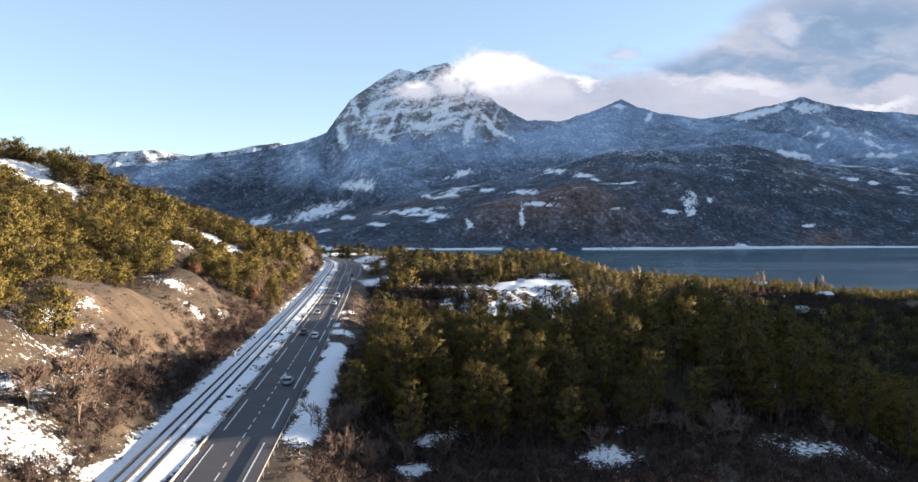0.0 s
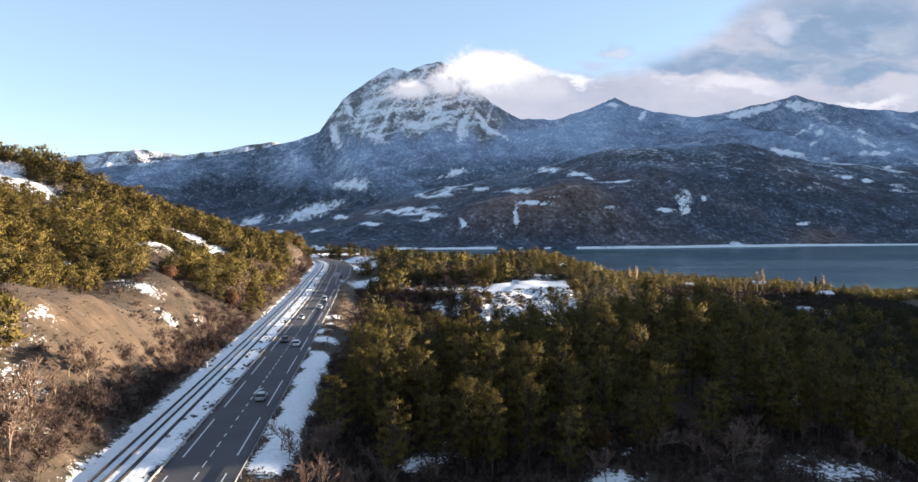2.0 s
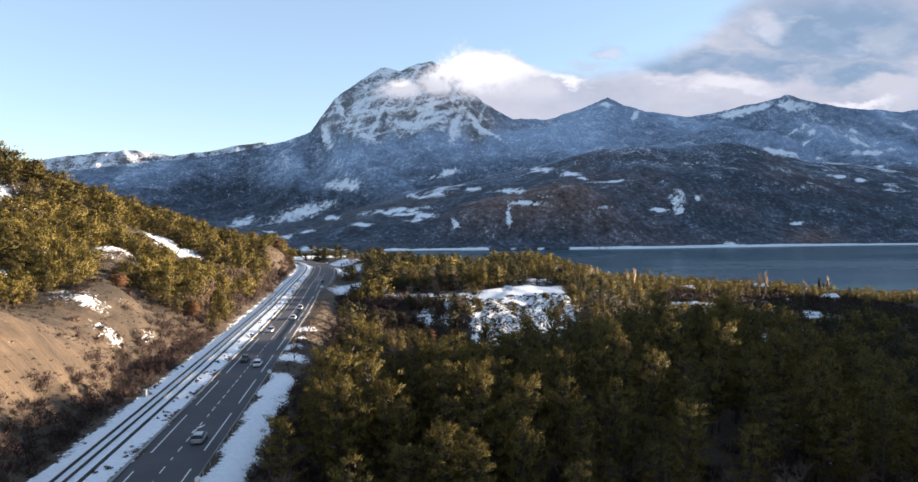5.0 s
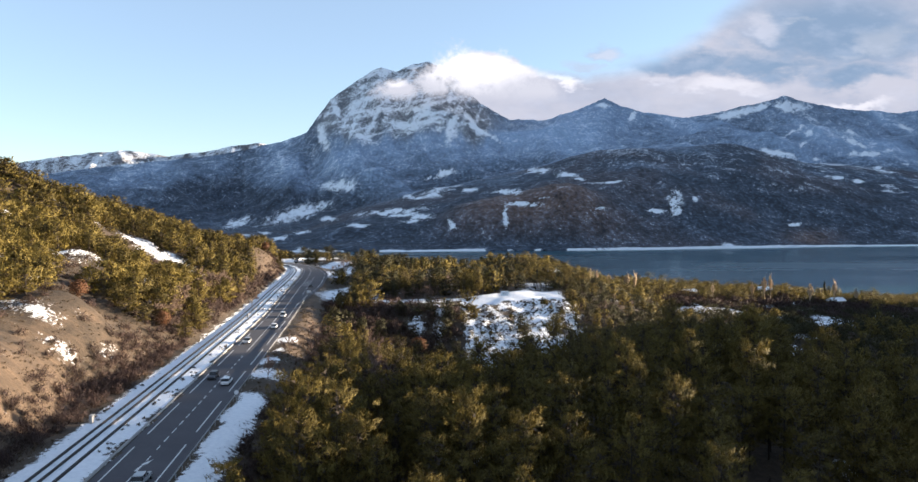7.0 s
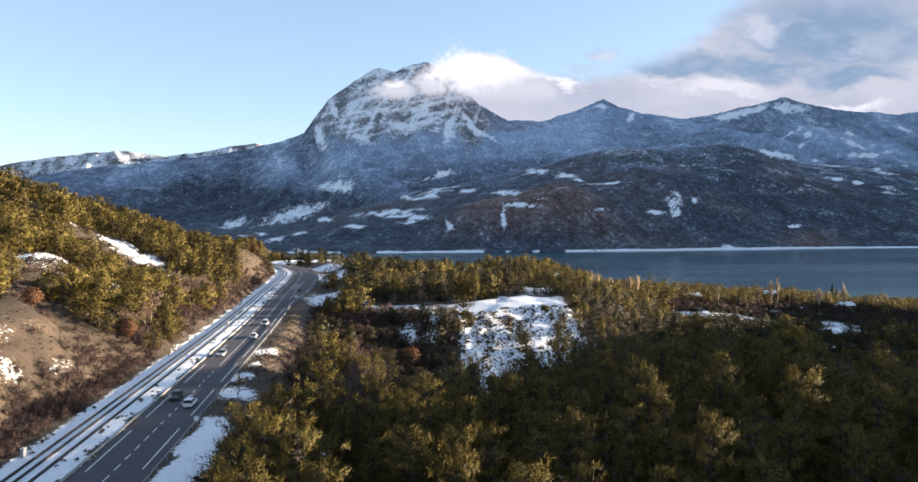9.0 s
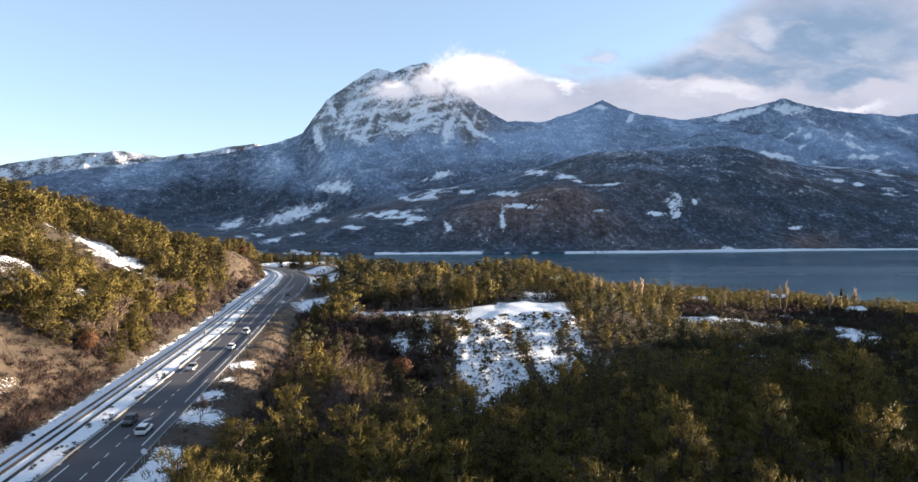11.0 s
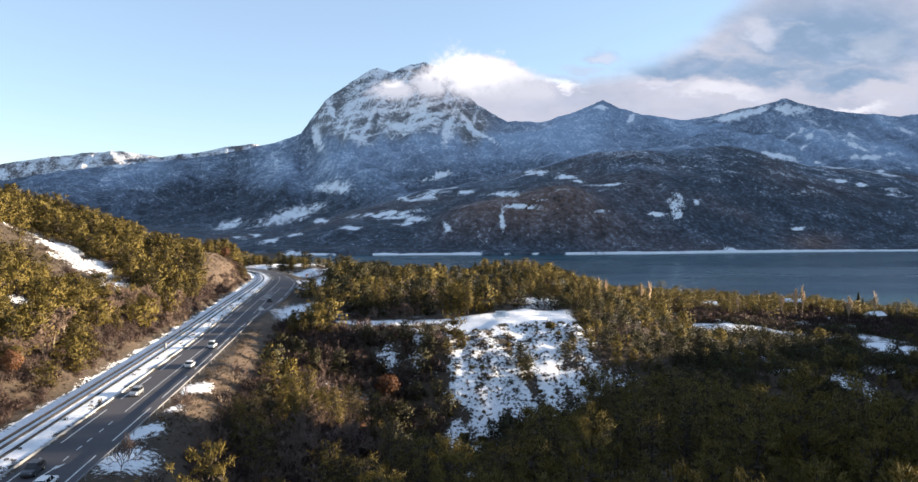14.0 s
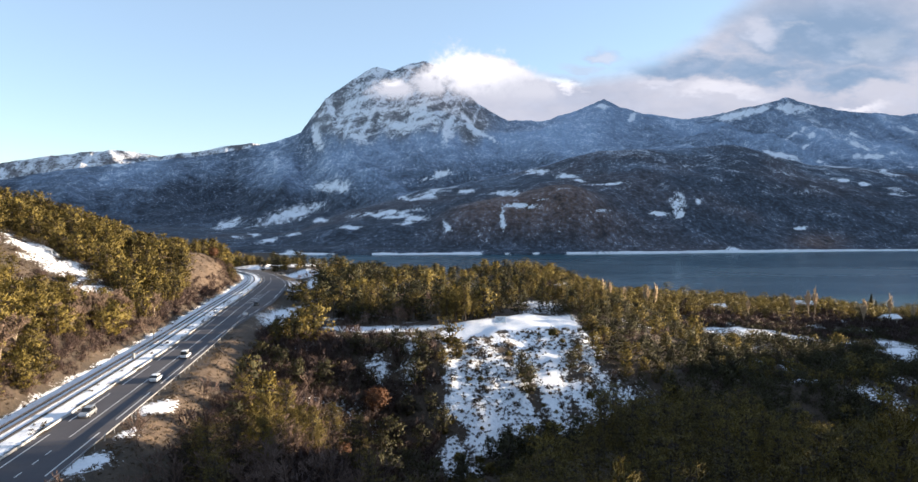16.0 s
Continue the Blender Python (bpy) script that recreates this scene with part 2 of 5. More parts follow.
def asphalt_material():
    m, k = material("asphalt")
    p = where(k)
    a, b, c = k.noise(0.12, 5, 0.6, p), k.noise(2.0, 5, 0.6, p), k.noise(40.0, 3, 0.7, p)
    n = k.math("ADD", k.math("MULTIPLY", a, 0.5), k.math("ADD", k.math("MULTIPLY", b, 0.3), k.math("MULTIPLY", c, 0.2)))
    finish(k, k.ramp(n, [(0.3, (0.042, 0.040, 0.045)), (0.7, (0.088, 0.083, 0.091))]), 0.85, c, 0.3, 0.01)
    return m


GROUND = ground_material()
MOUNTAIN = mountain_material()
WATER = water_material()
ASPHALT = asphalt_material()
PAINT = plain("road_paint", (0.62, 0.62, 0.60), 0.6, 0, 2.0, 0.2)
STEEL = plain("galvanised_steel", (0.38, 0.38, 0.38), 0.5, 0.7, 2.0)
RAILSTEEL = plain("rail_steel", (0.045, 0.038, 0.036), 0.5, 0.5, 2.0)
CONCRETE = plain("kerb_concrete", (0.34, 0.33, 0.31), 0.9, 0, 1.5, 0.2)
GRAVEL = plain("dark_ballast", (0.035, 0.032, 0.032), 0.95, 0, 1.2, 0.5, 0.8)
CARGLASS = plain("car_glass", (0.02, 0.022, 0.025), 0.08, 0, 1.0, 0.1, 0.0)
RUBBER = plain("tyre_rubber", (0.02, 0.02, 0.02), 0.8)
SILVER = plain("silver_paint", (0.42, 0.43, 0.44), 0.3, 0.5, 2.0, 0.06, 0.0)
WHITE = plain("white_paint", (0.78, 0.78, 0.78), 0.35, 0, 2.0, 0.05, 0.0)
DARKCAR = plain("dark_paint", (0.045, 0.048, 0.055), 0.3, 0.2, 2.0, 0.1, 0.0)
LAMPGLASS = plain("lamp_glass", (0.6, 0.6, 0.6), 0.15, 0.4, 2.0, 0.05, 0.0)
REDGLASS = plain("red_lamp", (0.35, 0.02, 0.015), 0.2, 0, 2.0, 0.05, 0.0)
PANEL = plain("panel_board", (0.55, 0.62, 0.68), 0.6, 0, 2.0, 0.1)
PINE = foliage("pine_needles", (0.012, 0.0120, 0.005), (0.255, 0.192, 0.043))
# bark, kept extra dark so boughs within the crowns read as inner shade
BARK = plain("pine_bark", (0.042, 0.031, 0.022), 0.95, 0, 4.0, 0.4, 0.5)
TWIG = plain("bare_twigs", (0.165, 0.112, 0.078), 0.9, 0, 2.0, 0.35)
PALE = plain("pale_bark", (0.34, 0.27, 0.18), 0.9, 0, 2.0, 0.25)
SCRUB = foliage("brown_scrub", (0.022, 0.015, 0.015), (0.096, 0.063, 0.053))
HEATH = foliage("dark_heath", (0.022, 0.018, 0.010), (0.085, 0.062, 0.030))
BROWNBARK = plain("brown_bark", (0.15, 0.10, 0.07), 0.9, 0, 2.0, 0.3)
REDTWIG = plain("red_twigs", (0.145, 0.096, 0.072), 0.9, 0, 2.0, 0.35)
PALETWIG = plain("pale_twigs", (0.42, 0.31, 0.19), 0.9, 0, 2.0, 0.25)
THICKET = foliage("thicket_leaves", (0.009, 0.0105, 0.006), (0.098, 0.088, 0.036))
OAK = foliage("dry_oak_leaves", (0.085, 0.040, 0.020), (0.205, 0.100, 0.048))


# ---- numbers of the land ----
def hash2(ix, iy, seed):
    h = np.sin(ix * 127.1 + iy * 311.7 + seed * 74.7) * 43758.5453
    return h - np.floor(h)


def vnoise(x, y, seed=0):
    ix, iy = np.floor(x), np.floor(y)
    fx, fy = x - ix, y - iy
    fx, fy = fx * fx * (3 - 2 * fx), fy * fy * (3 - 2 * fy)
    a, b = hash2(ix, iy, seed), hash2(ix + 1, iy, seed)
    c, d = hash2(ix, iy + 1, seed), hash2(ix + 1, iy + 1, seed)
    return (a + (b - a) * fx) * (1 - fy) + (c + (d - c) * fx) * fy


def fbm(x, y, octaves=4, seed=0, gain=0.5):
    v, amp, tot = 0, 1.0, 0
    for i in range(octaves):
        v = v + amp * vnoise(x * 2 ** i, y * 2 ** i, seed + i * 7)
        tot += amp
        amp *= gain
    return v / tot * 2 - 1


def ridged(x, y, octaves=5, seed=0):
    v, amp, tot = 0, 1.0, 0
    for i in range(octaves):
        v = v + amp * (1 - np.abs(vnoise(x * 2 ** i, y * 2 ** i, seed + i * 5) * 2 - 1))
        tot += amp
        amp *= 0.5
    return v / tot


def sstep(v, a, b):
    t = np.clip((v - a) / (b - a), 0, 1)
    return t * t * (3 - 2 * t)


def gauss(x, y, cx, cy, sx, sy):
    return np.exp(-((x - cx) / sx) ** 2 - ((y - cy) / sy) ** 2)


SPINE_KEYS = [(-3, -180), (-19, -30), (-34.3, 120), (-42.6, 200), (-53.5, 300), (-64.5, 384), (-75.5, 470), (-85.5, 525), (-103, 570), (-134, 610), (-175, 637), (-240, 655), (-340, 660)]


def catmull(keys, step=1.0):
    pts = [Vector(q) for q in keys]
    pts = [2 * pts[0] - pts[1], *pts, 2 * pts[-1] - pts[-2]]
    out = []
    for i in range(1, len(pts) - 2):
        a, b, c, d = pts[i - 1:i + 3]
        n = max(2, int((c - b).length / step))
        for j in range(n):
            t = j / n
            out.append(0.5 * ((2 * b) + (c - a) * t + (2 * a - 5 * b + 4 * c - d) * t * t + (3 * b - a - 3 * c + d) * t ** 3))
    out.append(pts[-2])
    return np.array([tuple(q) for q in out])


SPINE = catmull(SPINE_KEYS)
TANGENT = np.gradient(SPINE, axis=0)
TANGENT /= np.linalg.norm(TANGENT, axis=1)[:, None]
RIGHT = np.stack([TANGENT[:, 1], -TANGENT[:, 0]], 1)
ALONG = np.concatenate([[0], np.cumsum(np.linalg.norm(np.diff(SPINE, axis=0), axis=1))])


def beside(x, y):
    """Signed distance to the road's middle (right is positive) and the distance along it."""
    x, y = np.asarray(x, float), np.asarray(y, float)
    shape = x.shape
    q = np.stack([x.ravel(), y.ravel()], 1)
    side, along = np.empty(len(q)), np.empty(len(q))
    for i in range(0, len(q), 20000):
        c = q[i:i + 20000]
        d2 = ((c[:, None, :] - SPINE[None, ::3, :]) ** 2).sum(2)
        j = d2.argmin(1) * 3
        lo, hi = np.maximum(j - 3, 0), np.minimum(j + 3, len(SPINE) - 1)
        best, bj = np.full(len(c), 1e18), j.copy()
        for o in range(-3, 4):
            jj = np.clip(j + o, 0, len(SPINE) - 1)
            dd = ((c - SPINE[jj]) ** 2).sum(1)
            m = dd < best
            best[m], bj[m] = dd[m], jj[m]
        off = c - SPINE[bj]
        sgn = np.sign((off * RIGHT[bj]).sum(1))
        side[i:i + 20000] = sgn * np.sqrt(best)
        along[i:i + 20000] = ALONG[bj]
    return side.reshape(shape), along.reshape(shape)


LAKE = -60.0


def land(x, y, side=None):
    """Height of the near land."""
    if side is None:
        side, _ = beside(x, y)
    # the wooded hill on the railway's side
    d = np.maximum(-side - 16.0 - 5.5 * sstep(y, 118, 140) * (1 - sstep(y, 226, 246)) - 4.0 * gauss(x, y, -66, 190, 30, 12), 0)
    rough = fbm(x / 34, y / 34, 5, 3)
    hill = (0.345 - 0.03 * sstep(y, 250, 380)) * d + 4.5 * (1 - np.exp(-d / 7.0)) + rough * np.minimum(d * 0.14, 5.0)
    hill += 2.2 * fbm(x / 9, y / 9, 3, 9) * sstep(d, 2, 14)
    hill += (7.2 * gauss(x, y, -80, 157, 14, 25) + 5.0 * gauss(x, y, -83, 208, 14, 13)) * sstep(d, 0, 9) - 2.5 * gauss(x, y, -66, 118, 10, 12)
    hill += -2.0 * gauss(x, y, -132, 496, 36, 30) + 4.0 * gauss(x, y, -115, 458, 17, 34) - 6 * gauss(x, y, -116, 345, 26, 36) + 15 * gauss(x, y, -204, 360, 60, 26) + 4 * gauss(x, y, -110, 276, 10, 9) + 3 * gauss(x, y, -87, 219, 10, 8)
    hill += (4.5 + 2.5 * (ridged(y / 13, x / 30, 3, 77) - 0.5)) * sstep(d, 1.5, 8) * (1 - sstep(d, 14, 30)) * sstep(y, 405, 430) * (1 - sstep(y, 520, 560))
    spur = 1 - sstep(y + 0.15 * x, 455, 640)
    hill = hill * spur - 14 * (1 - spur) * sstep(d, 6, 60)
    hill = np.minimum(hill, 120 + 0.1 * hill)
    # the wooded side towards the lake
    e = np.maximum(side - 7.0, 0)
    low = -6.0 + 9.0 * gauss(x, y, 47, 166, 40, 38) - 18 * sstep(x, 60, 112) * (1 - sstep(y, 250, 330))
    low = low - 15.5 * np.exp(-((y - 0.2 * x - 272) / 27) ** 2) * sstep(x, -34, 2) * (1 - 0.5 * sstep(x, 55, 90))
    low = low - 9.0 * gauss(x, y, 15, 236, 12, 26)
    shelf = y - 0.2 * x
    terrace = sstep(shelf, 278 + 14 * (1 - sstep(x, -2, 14)), 320)
    drop = x + 0.6 * np.clip(352 - y, 0, 60)
    top = 0.5 + 3.0 * gauss(x, y, 40, 356, 22, 26) + 3.5 * gauss(x, y, -25, 455, 40, 45) - 18 * sstep(drop, 62, 135) - 6 * sstep(x, 130, 240) - 10 * sstep(x, 235, 350)
    low = low + (top - low) * terrace
    fall = sstep(y + 0.5 * np.clip(60 - x, 0, 100) - 120 * sstep(-x, 30, 90), 560, 860)
    low = low - (62 + top * 0.6) * fall * sstep(x, -330, -190) - 30 * sstep(y, 690, 820)
    low = low + 2.0 * fbm(x / 26, y / 26, 4, 5) * sstep(e, 6, 30) + 0.7 * fbm(x / 7, y / 7, 3, 15) * sstep(e, 3, 12)
    # unseen hill beside the view; its crest is set to shade the woods
    shade_hill = sstep(x - 0.7 * np.maximum(y - 340, 0), 300, 430) * (1 - sstep(x, 640, 980)) * sstep(y, -420, -220) * (1 - sstep(y, 560, 660))
    crest = 50 + 26.3 * sstep(y, 180, 194) * (1 - sstep(y, 300, 335)) - 14 * sstep(y, 400, 440) + 7 * fbm(x / 60, y / 12, 3, 19)
    low = low * (1 - shade_hill) + crest * shade_hill
    low = low + (1.3 * (ridged(x / 9 + y / 60, y / 45, 3, 55) - 0.5) + 0.9 * fbm(x / 3.5, y / 9, 2, 56)) * sstep(shelf, 268, 280) * (1 - sstep(shelf, 312, 320)) * sstep(x, -8, 8) * (1 - sstep(x, 56, 68))
    w = sstep(e, 1.0, 26.0)
    bank = -0.45 * np.maximum(e - 2.5, 0)
    right = bank * (1 - w) + low * w
    bed = np.where(side < -5.6, 0.25, -0.12)
    z = np.where(side < -16, hill + 0.25, np.where(side > 7, right - 0.1, bed))
    return np.maximum(z, LAKE - 12)


def snow_cover(x, y, side, z):
    s = 0.10 + 0.34 * sstep(fbm(x / 13, y / 13, 3, 27), 0.15, 0.55) * sstep(np.abs(side + 5), 20, 34)
    s = np.maximum(s, 0.95 * sstep(-side, 5.4, 6.2) * (1 - sstep(-side, 14.5, 17.0)))
    s = np.maximum(s, 0.9 * sstep(side, 5.6, 6.6) * (1 - sstep(side, 10, 13)) * sstep(y, 90, 112) * (1 - sstep(y, 184, 193)))
    for cx, cy, sx, sy, a in ((-35, 206, 3.5, 6, .95), (-39.5, 248, 2.4, 5, 1.1), (-37.5, 219, 2.6, 5, 1.0), (-38, 233, 1.6, 4, .8), (-212, 344, 18, 12, .74), (-194, 335, 17, 11, .74), (-173, 329, 14, 9, .72), (-152, 396, 9, 8, .75), (-137, 380, 12, 10, .78), (-121, 373, 12, 11, .78), (-109, 361, 11, 7, .7), (-99, 352, 9, 6, .66), (-112, 275, 8, 5, .8), (-84, 203, 7, 3.5, .58), (-96, 215, 5, 3, .58), (-112, 220, 5, 4, .6), (-74, 196, 4, 3, .6), (-70, 206, 1.5, 6, .56), (-94, 280, 4, 4, .7)):
        s = np.maximum(s, a * gauss(x, y, cx, cy, sx, sy) ** 0.7)
    for cx, cy, sx, sy, a in ((-72, 119, 9, 8, .78), (-65, 103, 9, 8, .74), (-57, 87, 10, 8, .74), (-84, 106, 9, 10, .7), (-75, 140, 1.2, 5, .6), (-71, 134, 2.2, 5, .54), (58, 115, 10, 5, .62), (74, 112, 12, 5, .6), (24, 111, 5, 5, .7), (-5, 123, 3, 4, .8), (-7, 109, 4, 3, .8), (117, 325, 7, 6, .8), (124, 334, 5, 5, .7), (190, 385, 14, 8, .8), (104, 285, 6, 8, .6)):
        s = np.maximum(s, a * gauss(x, y, cx, cy, sx, sy) ** 0.7)
    for cx, cy, sx, sy, a in ((138, 438, 22, 15, 1.0), (162, 432, 20, 16, 1.0), (132, 395, 10, 14, .8), (205, 400, 16, 22, .85), (216, 428, 12, 18, .8), (245, 445, 26, 6, .75), (225, 480, 40, 5, .7), (-45, 385, 9, 26, 1.0), (-34, 345, 8, 18, .75), (-62, 505, 10, 36, .95), (-75, 575, 16, 22, .95), (60, 302, 6, 8, .6), (48, 375, 10, 22, .8), (-110, 640, 40, 16, .9)):
        s = np.maximum(s, a * gauss(x, y, cx, cy, sx, sy) ** 0.7)
    s = s + 0.75 * fbm(x / 8, y / 8, 4, 30) * sstep(x, 90, 110) * sstep(s, 0.25, 0.5)
    # the eroded slope below the terrace
    rim = 5 * fbm(x / 8, y / 8, 3, 23)
    shelf = y - 0.2 * x
    knoll = sstep(shelf + rim, 256 + 18 * sstep(x, 20, 27), 264 + 18 * sstep(x, 20, 27)) * (1 - sstep(shelf, 319, 322)) * sstep(x + 0.6 * rim, 10 - 2 * sstep(shelf, 300, 312), 14) * (1 - sstep(x + rim, 53, 62))
    gully = fbm(x / 3.2 + y / 30, y / 6, 4, 25)
    s = np.maximum(s, knoll * (0.70 + 1.0 * gully))
    s = np.maximum(s, 0.95 * sstep(shelf, 317, 321) * (1 - sstep(y + 0.5 * rim, 338 + 0.2 * np.maximum(x - 20, 0), 343 + 0.3 * np.maximum(x - 20, 0))) * sstep(x + 0.5 * rim, 8, 14) * (1 - sstep(x, 52, 58)))
    for cx, cy, sx, sy, a in ((-5, 304, 4, 5, .62), (4, 303, 4, 6, .62), (3, 311, 7, 3, .5), (6, 316, 9, 3, .6), (62, 288, 5, 9, .6), (-6, 336, 21, 6.5, 1.0)):
        s = np.maximum(s, a * gauss(x, y, cx, cy, sx, sy) ** 0.7 + 0.3 * fbm(x / 4, y / 6, 3, 26) * gauss(x, y, cx, cy, sx, sy))
    hillside = sstep(-side, 24, 40)
    s = s + hillside * sstep(s, 0.3, 0.5) * (0.5 * fbm(x / 5.5, y / 5.5, 4, 29) + 0.45 * fbm(x / 14, y / 14, 3, 28))
    s = np.where(side < -22, np.minimum(s, 0.68), s)
    return s


def axis(lo, a, b, hi, fine, grow=1.07):
    mid = list(np.arange(a, b + 0.01, fine))
    up, step, v = [], fine, b
    while v < hi:
        step *= grow
        v += step
        up.append(v)
    down, step, v = [], fine, a
    while v > lo:
        step *= grow
        v -= step
        down.append(v)
    return np.array(down[::-1] + mid + up)


def grid_mesh(name, X, Y, Z, attrs, mat, smooth=True):
    ny, nx = X.shape
    co = np.stack([X.ravel(), Y.ravel(), Z.ravel()], 1).astype(np.float32)
    i = np.arange(nx * ny).reshape(ny, nx)
    quads = np.stack([i[:-1, :-1], i[:-1, 1:], i[1:, 1:], i[1:, :-1]], -1).reshape(-1, 4)
    me = raw_mesh(name, co, quads, 4, smooth)
    for key, v in attrs.items():
        a = me.attributes.new(key, "FLOAT", "POINT")
        a.data.foreach_set("value", np.ascontiguousarray(v.ravel(), dtype=np.float32))
    me.materials.append(mat)
    return new(name, me)


def raw_mesh(name, co, faces, k, smooth=False):
    me = bpy.data.meshes.new(name)
    co = np.ascontiguousarray(co, dtype=np.float32)
    faces = np.ascontiguousarray(faces, dtype=np.int32)
    me.vertices.add(len(co))
    me.vertices.foreach_set("co", co.ravel())
    me.loops.add(faces.size)
    me.loops.foreach_set("vertex_index", faces.ravel())
    me.polygons.add(len(faces))
    me.polygons.foreach_set("loop_start", np.arange(len(faces), dtype=np.int32) * k)
    me.polygons.foreach_set("loop_total", np.full(len(faces), k, dtype=np.int32))
    if smooth:
        me.polygons.foreach_set("use_smooth", np.ones(len(faces), dtype=bool))
    me.update(calc_edges=True)
    return me


def build_ground():
    xs = axis(-1500, -130, 130, 1500, 1.7, 1.06)
    ys = axis(-300, 80, 410, 1500, 1.7, 1.05)
    X, Y = np.meshgrid(xs, ys)
    side, along = beside(X, Y)
    Z = land(X, Y, side)
    snow = snow_cover(X, Y, side, Z)
    d = -side - 16
    bare = sstep(d, -0.5, 2) * (1 - sstep(d, 16, 34)) * (0.35 + 0.4 * fbm(X / 20, Y / 20, 3, 21)) * (1 - 0.7 * sstep(Y, 215, 250) * (1 - sstep(Y, 400, 430))) + gauss(X, Y, -76, 160, 18, 27) + 0.9 * sstep(side, 6.5, 8.5) * (1 - sstep(side, 12, 15)) * sstep(Y, 215, 240) * (1 - sstep(Y, 395, 425)) + 1.4 * gauss(X, Y, -98, 452, 16, 46)
    wood = sstep(side, 20, 34) * (1 - 0.6 * sstep(Y, 300, 420)) + 0.35 * sstep(d, 20, 45)
    g = grid_mesh("ground", X, Y, Z, {"snow": snow, "bare": np.clip(bare, 0, 1), "wood": np.clip(wood, 0, 1)}, GROUND)
    tagged(g, "brown winter hillsides with dry grass and patches of old snow", "ground", kind="structure")


build_ground()


def build_lake():
    xs, ys = np.linspace(-4600, 4600, 60), np.linspace(400, 3200, 60)
    X, Y = np.meshgrid(xs, ys)
    w = grid_mesh("water", X, Y, np.full_like(X, LAKE), {}, WATER)
    tagged(w, "calm dark blue lake below snowy mountains", "lake", kind="structure")


build_lake()

SKYLINE = [(-900, 250), (-500, 320), (-200, 340), (0, 318), (120, 297), (190, 286), (300, 275), (380, 268), (450, 256), (520, 241), (558, 226), (575, 203), (600, 170), (630, 148), (668, 124), (685, 117), (708, 126),
           (740, 112), (764, 108), (800, 128), (850, 178), (900, 207), (960, 207), (1015, 190), (1060, 170), (1085, 184), (1130, 195), (1200, 203), (1250, 195), (1310, 181), (1368, 166), (1405, 178), (1480, 190), (1568, 195), (1750, 170), (2100, 130), (2600, 60)]


PEAK_SNOW = [(585, 236, 8, 24, 12), (652, 234, 5, 26, 62), (722, 217, 9, 34, 82), (800, 225, 10, 22, -8), (838, 215, 6, 24, 32), (610, 190, 5, 22, 30), (690, 122, 8, 12, 0), (760, 196, 7, 30, 75), (860, 232, 4, 26, 60)]
SLOPE_SNOW = [(615, 316, 30, 11, 8), (540, 362, 58, 11, 14), (442, 377, 24, 7, 15), (1178, 350, 10, 22, -8), (1272, 199, 32, 6, 8), (1382, 186, 28, 8, 0), (1355, 265, 30, 5, -12), (1502, 267, 25, 3, 0)]
FIELD_SNOW = [(700, 360, 60, 4, 5), (250, 278, 20, 4, -10), (535, 200, 3, 8, 0)]


TERRACE_SNOW = ((683, 362, 30, 3, 4), (718, 366, 26, 3, 4), (750, 369, 20, 4, 6), (738, 377, 16, 2.5, 4), (648, 384, 20, 2.5, 0), (594, 373, 16, 3, 0), (743, 337, 22, 3, 0), (768, 333, 15, 5, 8), (793, 295, 14, 6, 20), (763, 305, 12, 2, 0), (832, 326, 14, 4, 0), (897, 328, 24, 3, 0), (514, 404, 14, 4, 10), (464, 399, 10, 2, 0), (489, 394, 8, 2, 0), (559, 424, 12, 4, 0), (803, 382, 4, 10, 30), (892, 372, 4, 16, 0))
BENCH_SNOW = ((554, 394, 14, 3, 0), (950, 293, 20, 4, 0), (996, 301, 16, 4, 0), (1016, 307, 8, 2, 0), (925, 349, 24, 4, 0), (952, 338, 14, 2, 0), (1051, 356, 12, 2, 0), (1145, 361, 14, 3, 0), (1211, 342, 5, 4, 0), (1342, 263, 18, 5, -15), (1370, 271, 12, 4, -10), (1419, 275, 7, 3, 0), (1386, 224, 24, 3, 30), (1408, 230, 7, 5, 0), (1397, 250, 8, 3, 30), (1381, 385, 14, 2.5, 0), (1268, 419, 12, 3, 0), (1066, 312, 30, 1.5, 0))
RIDGE_SNOW = ((1485, 246, 22, 4, -25), (1483, 230, 10, 3, -20), (1502, 264, 24, 3, 0), (1548, 260, 10, 2, 0), (1573, 220, 14, 4, -20), (1524, 290, 10, 3, 0), (1450, 305, 14, 3, 0), (1491, 313, 8, 3, 0), (1576, 285, 6, 2, 0), (1282, 197, 28, 6, 14), (1321, 187, 22, 6, 14), (1370, 186, 20, 9, -10), (1106, 202, 5, 9, -20), (1060, 183, 10, 4, 0))


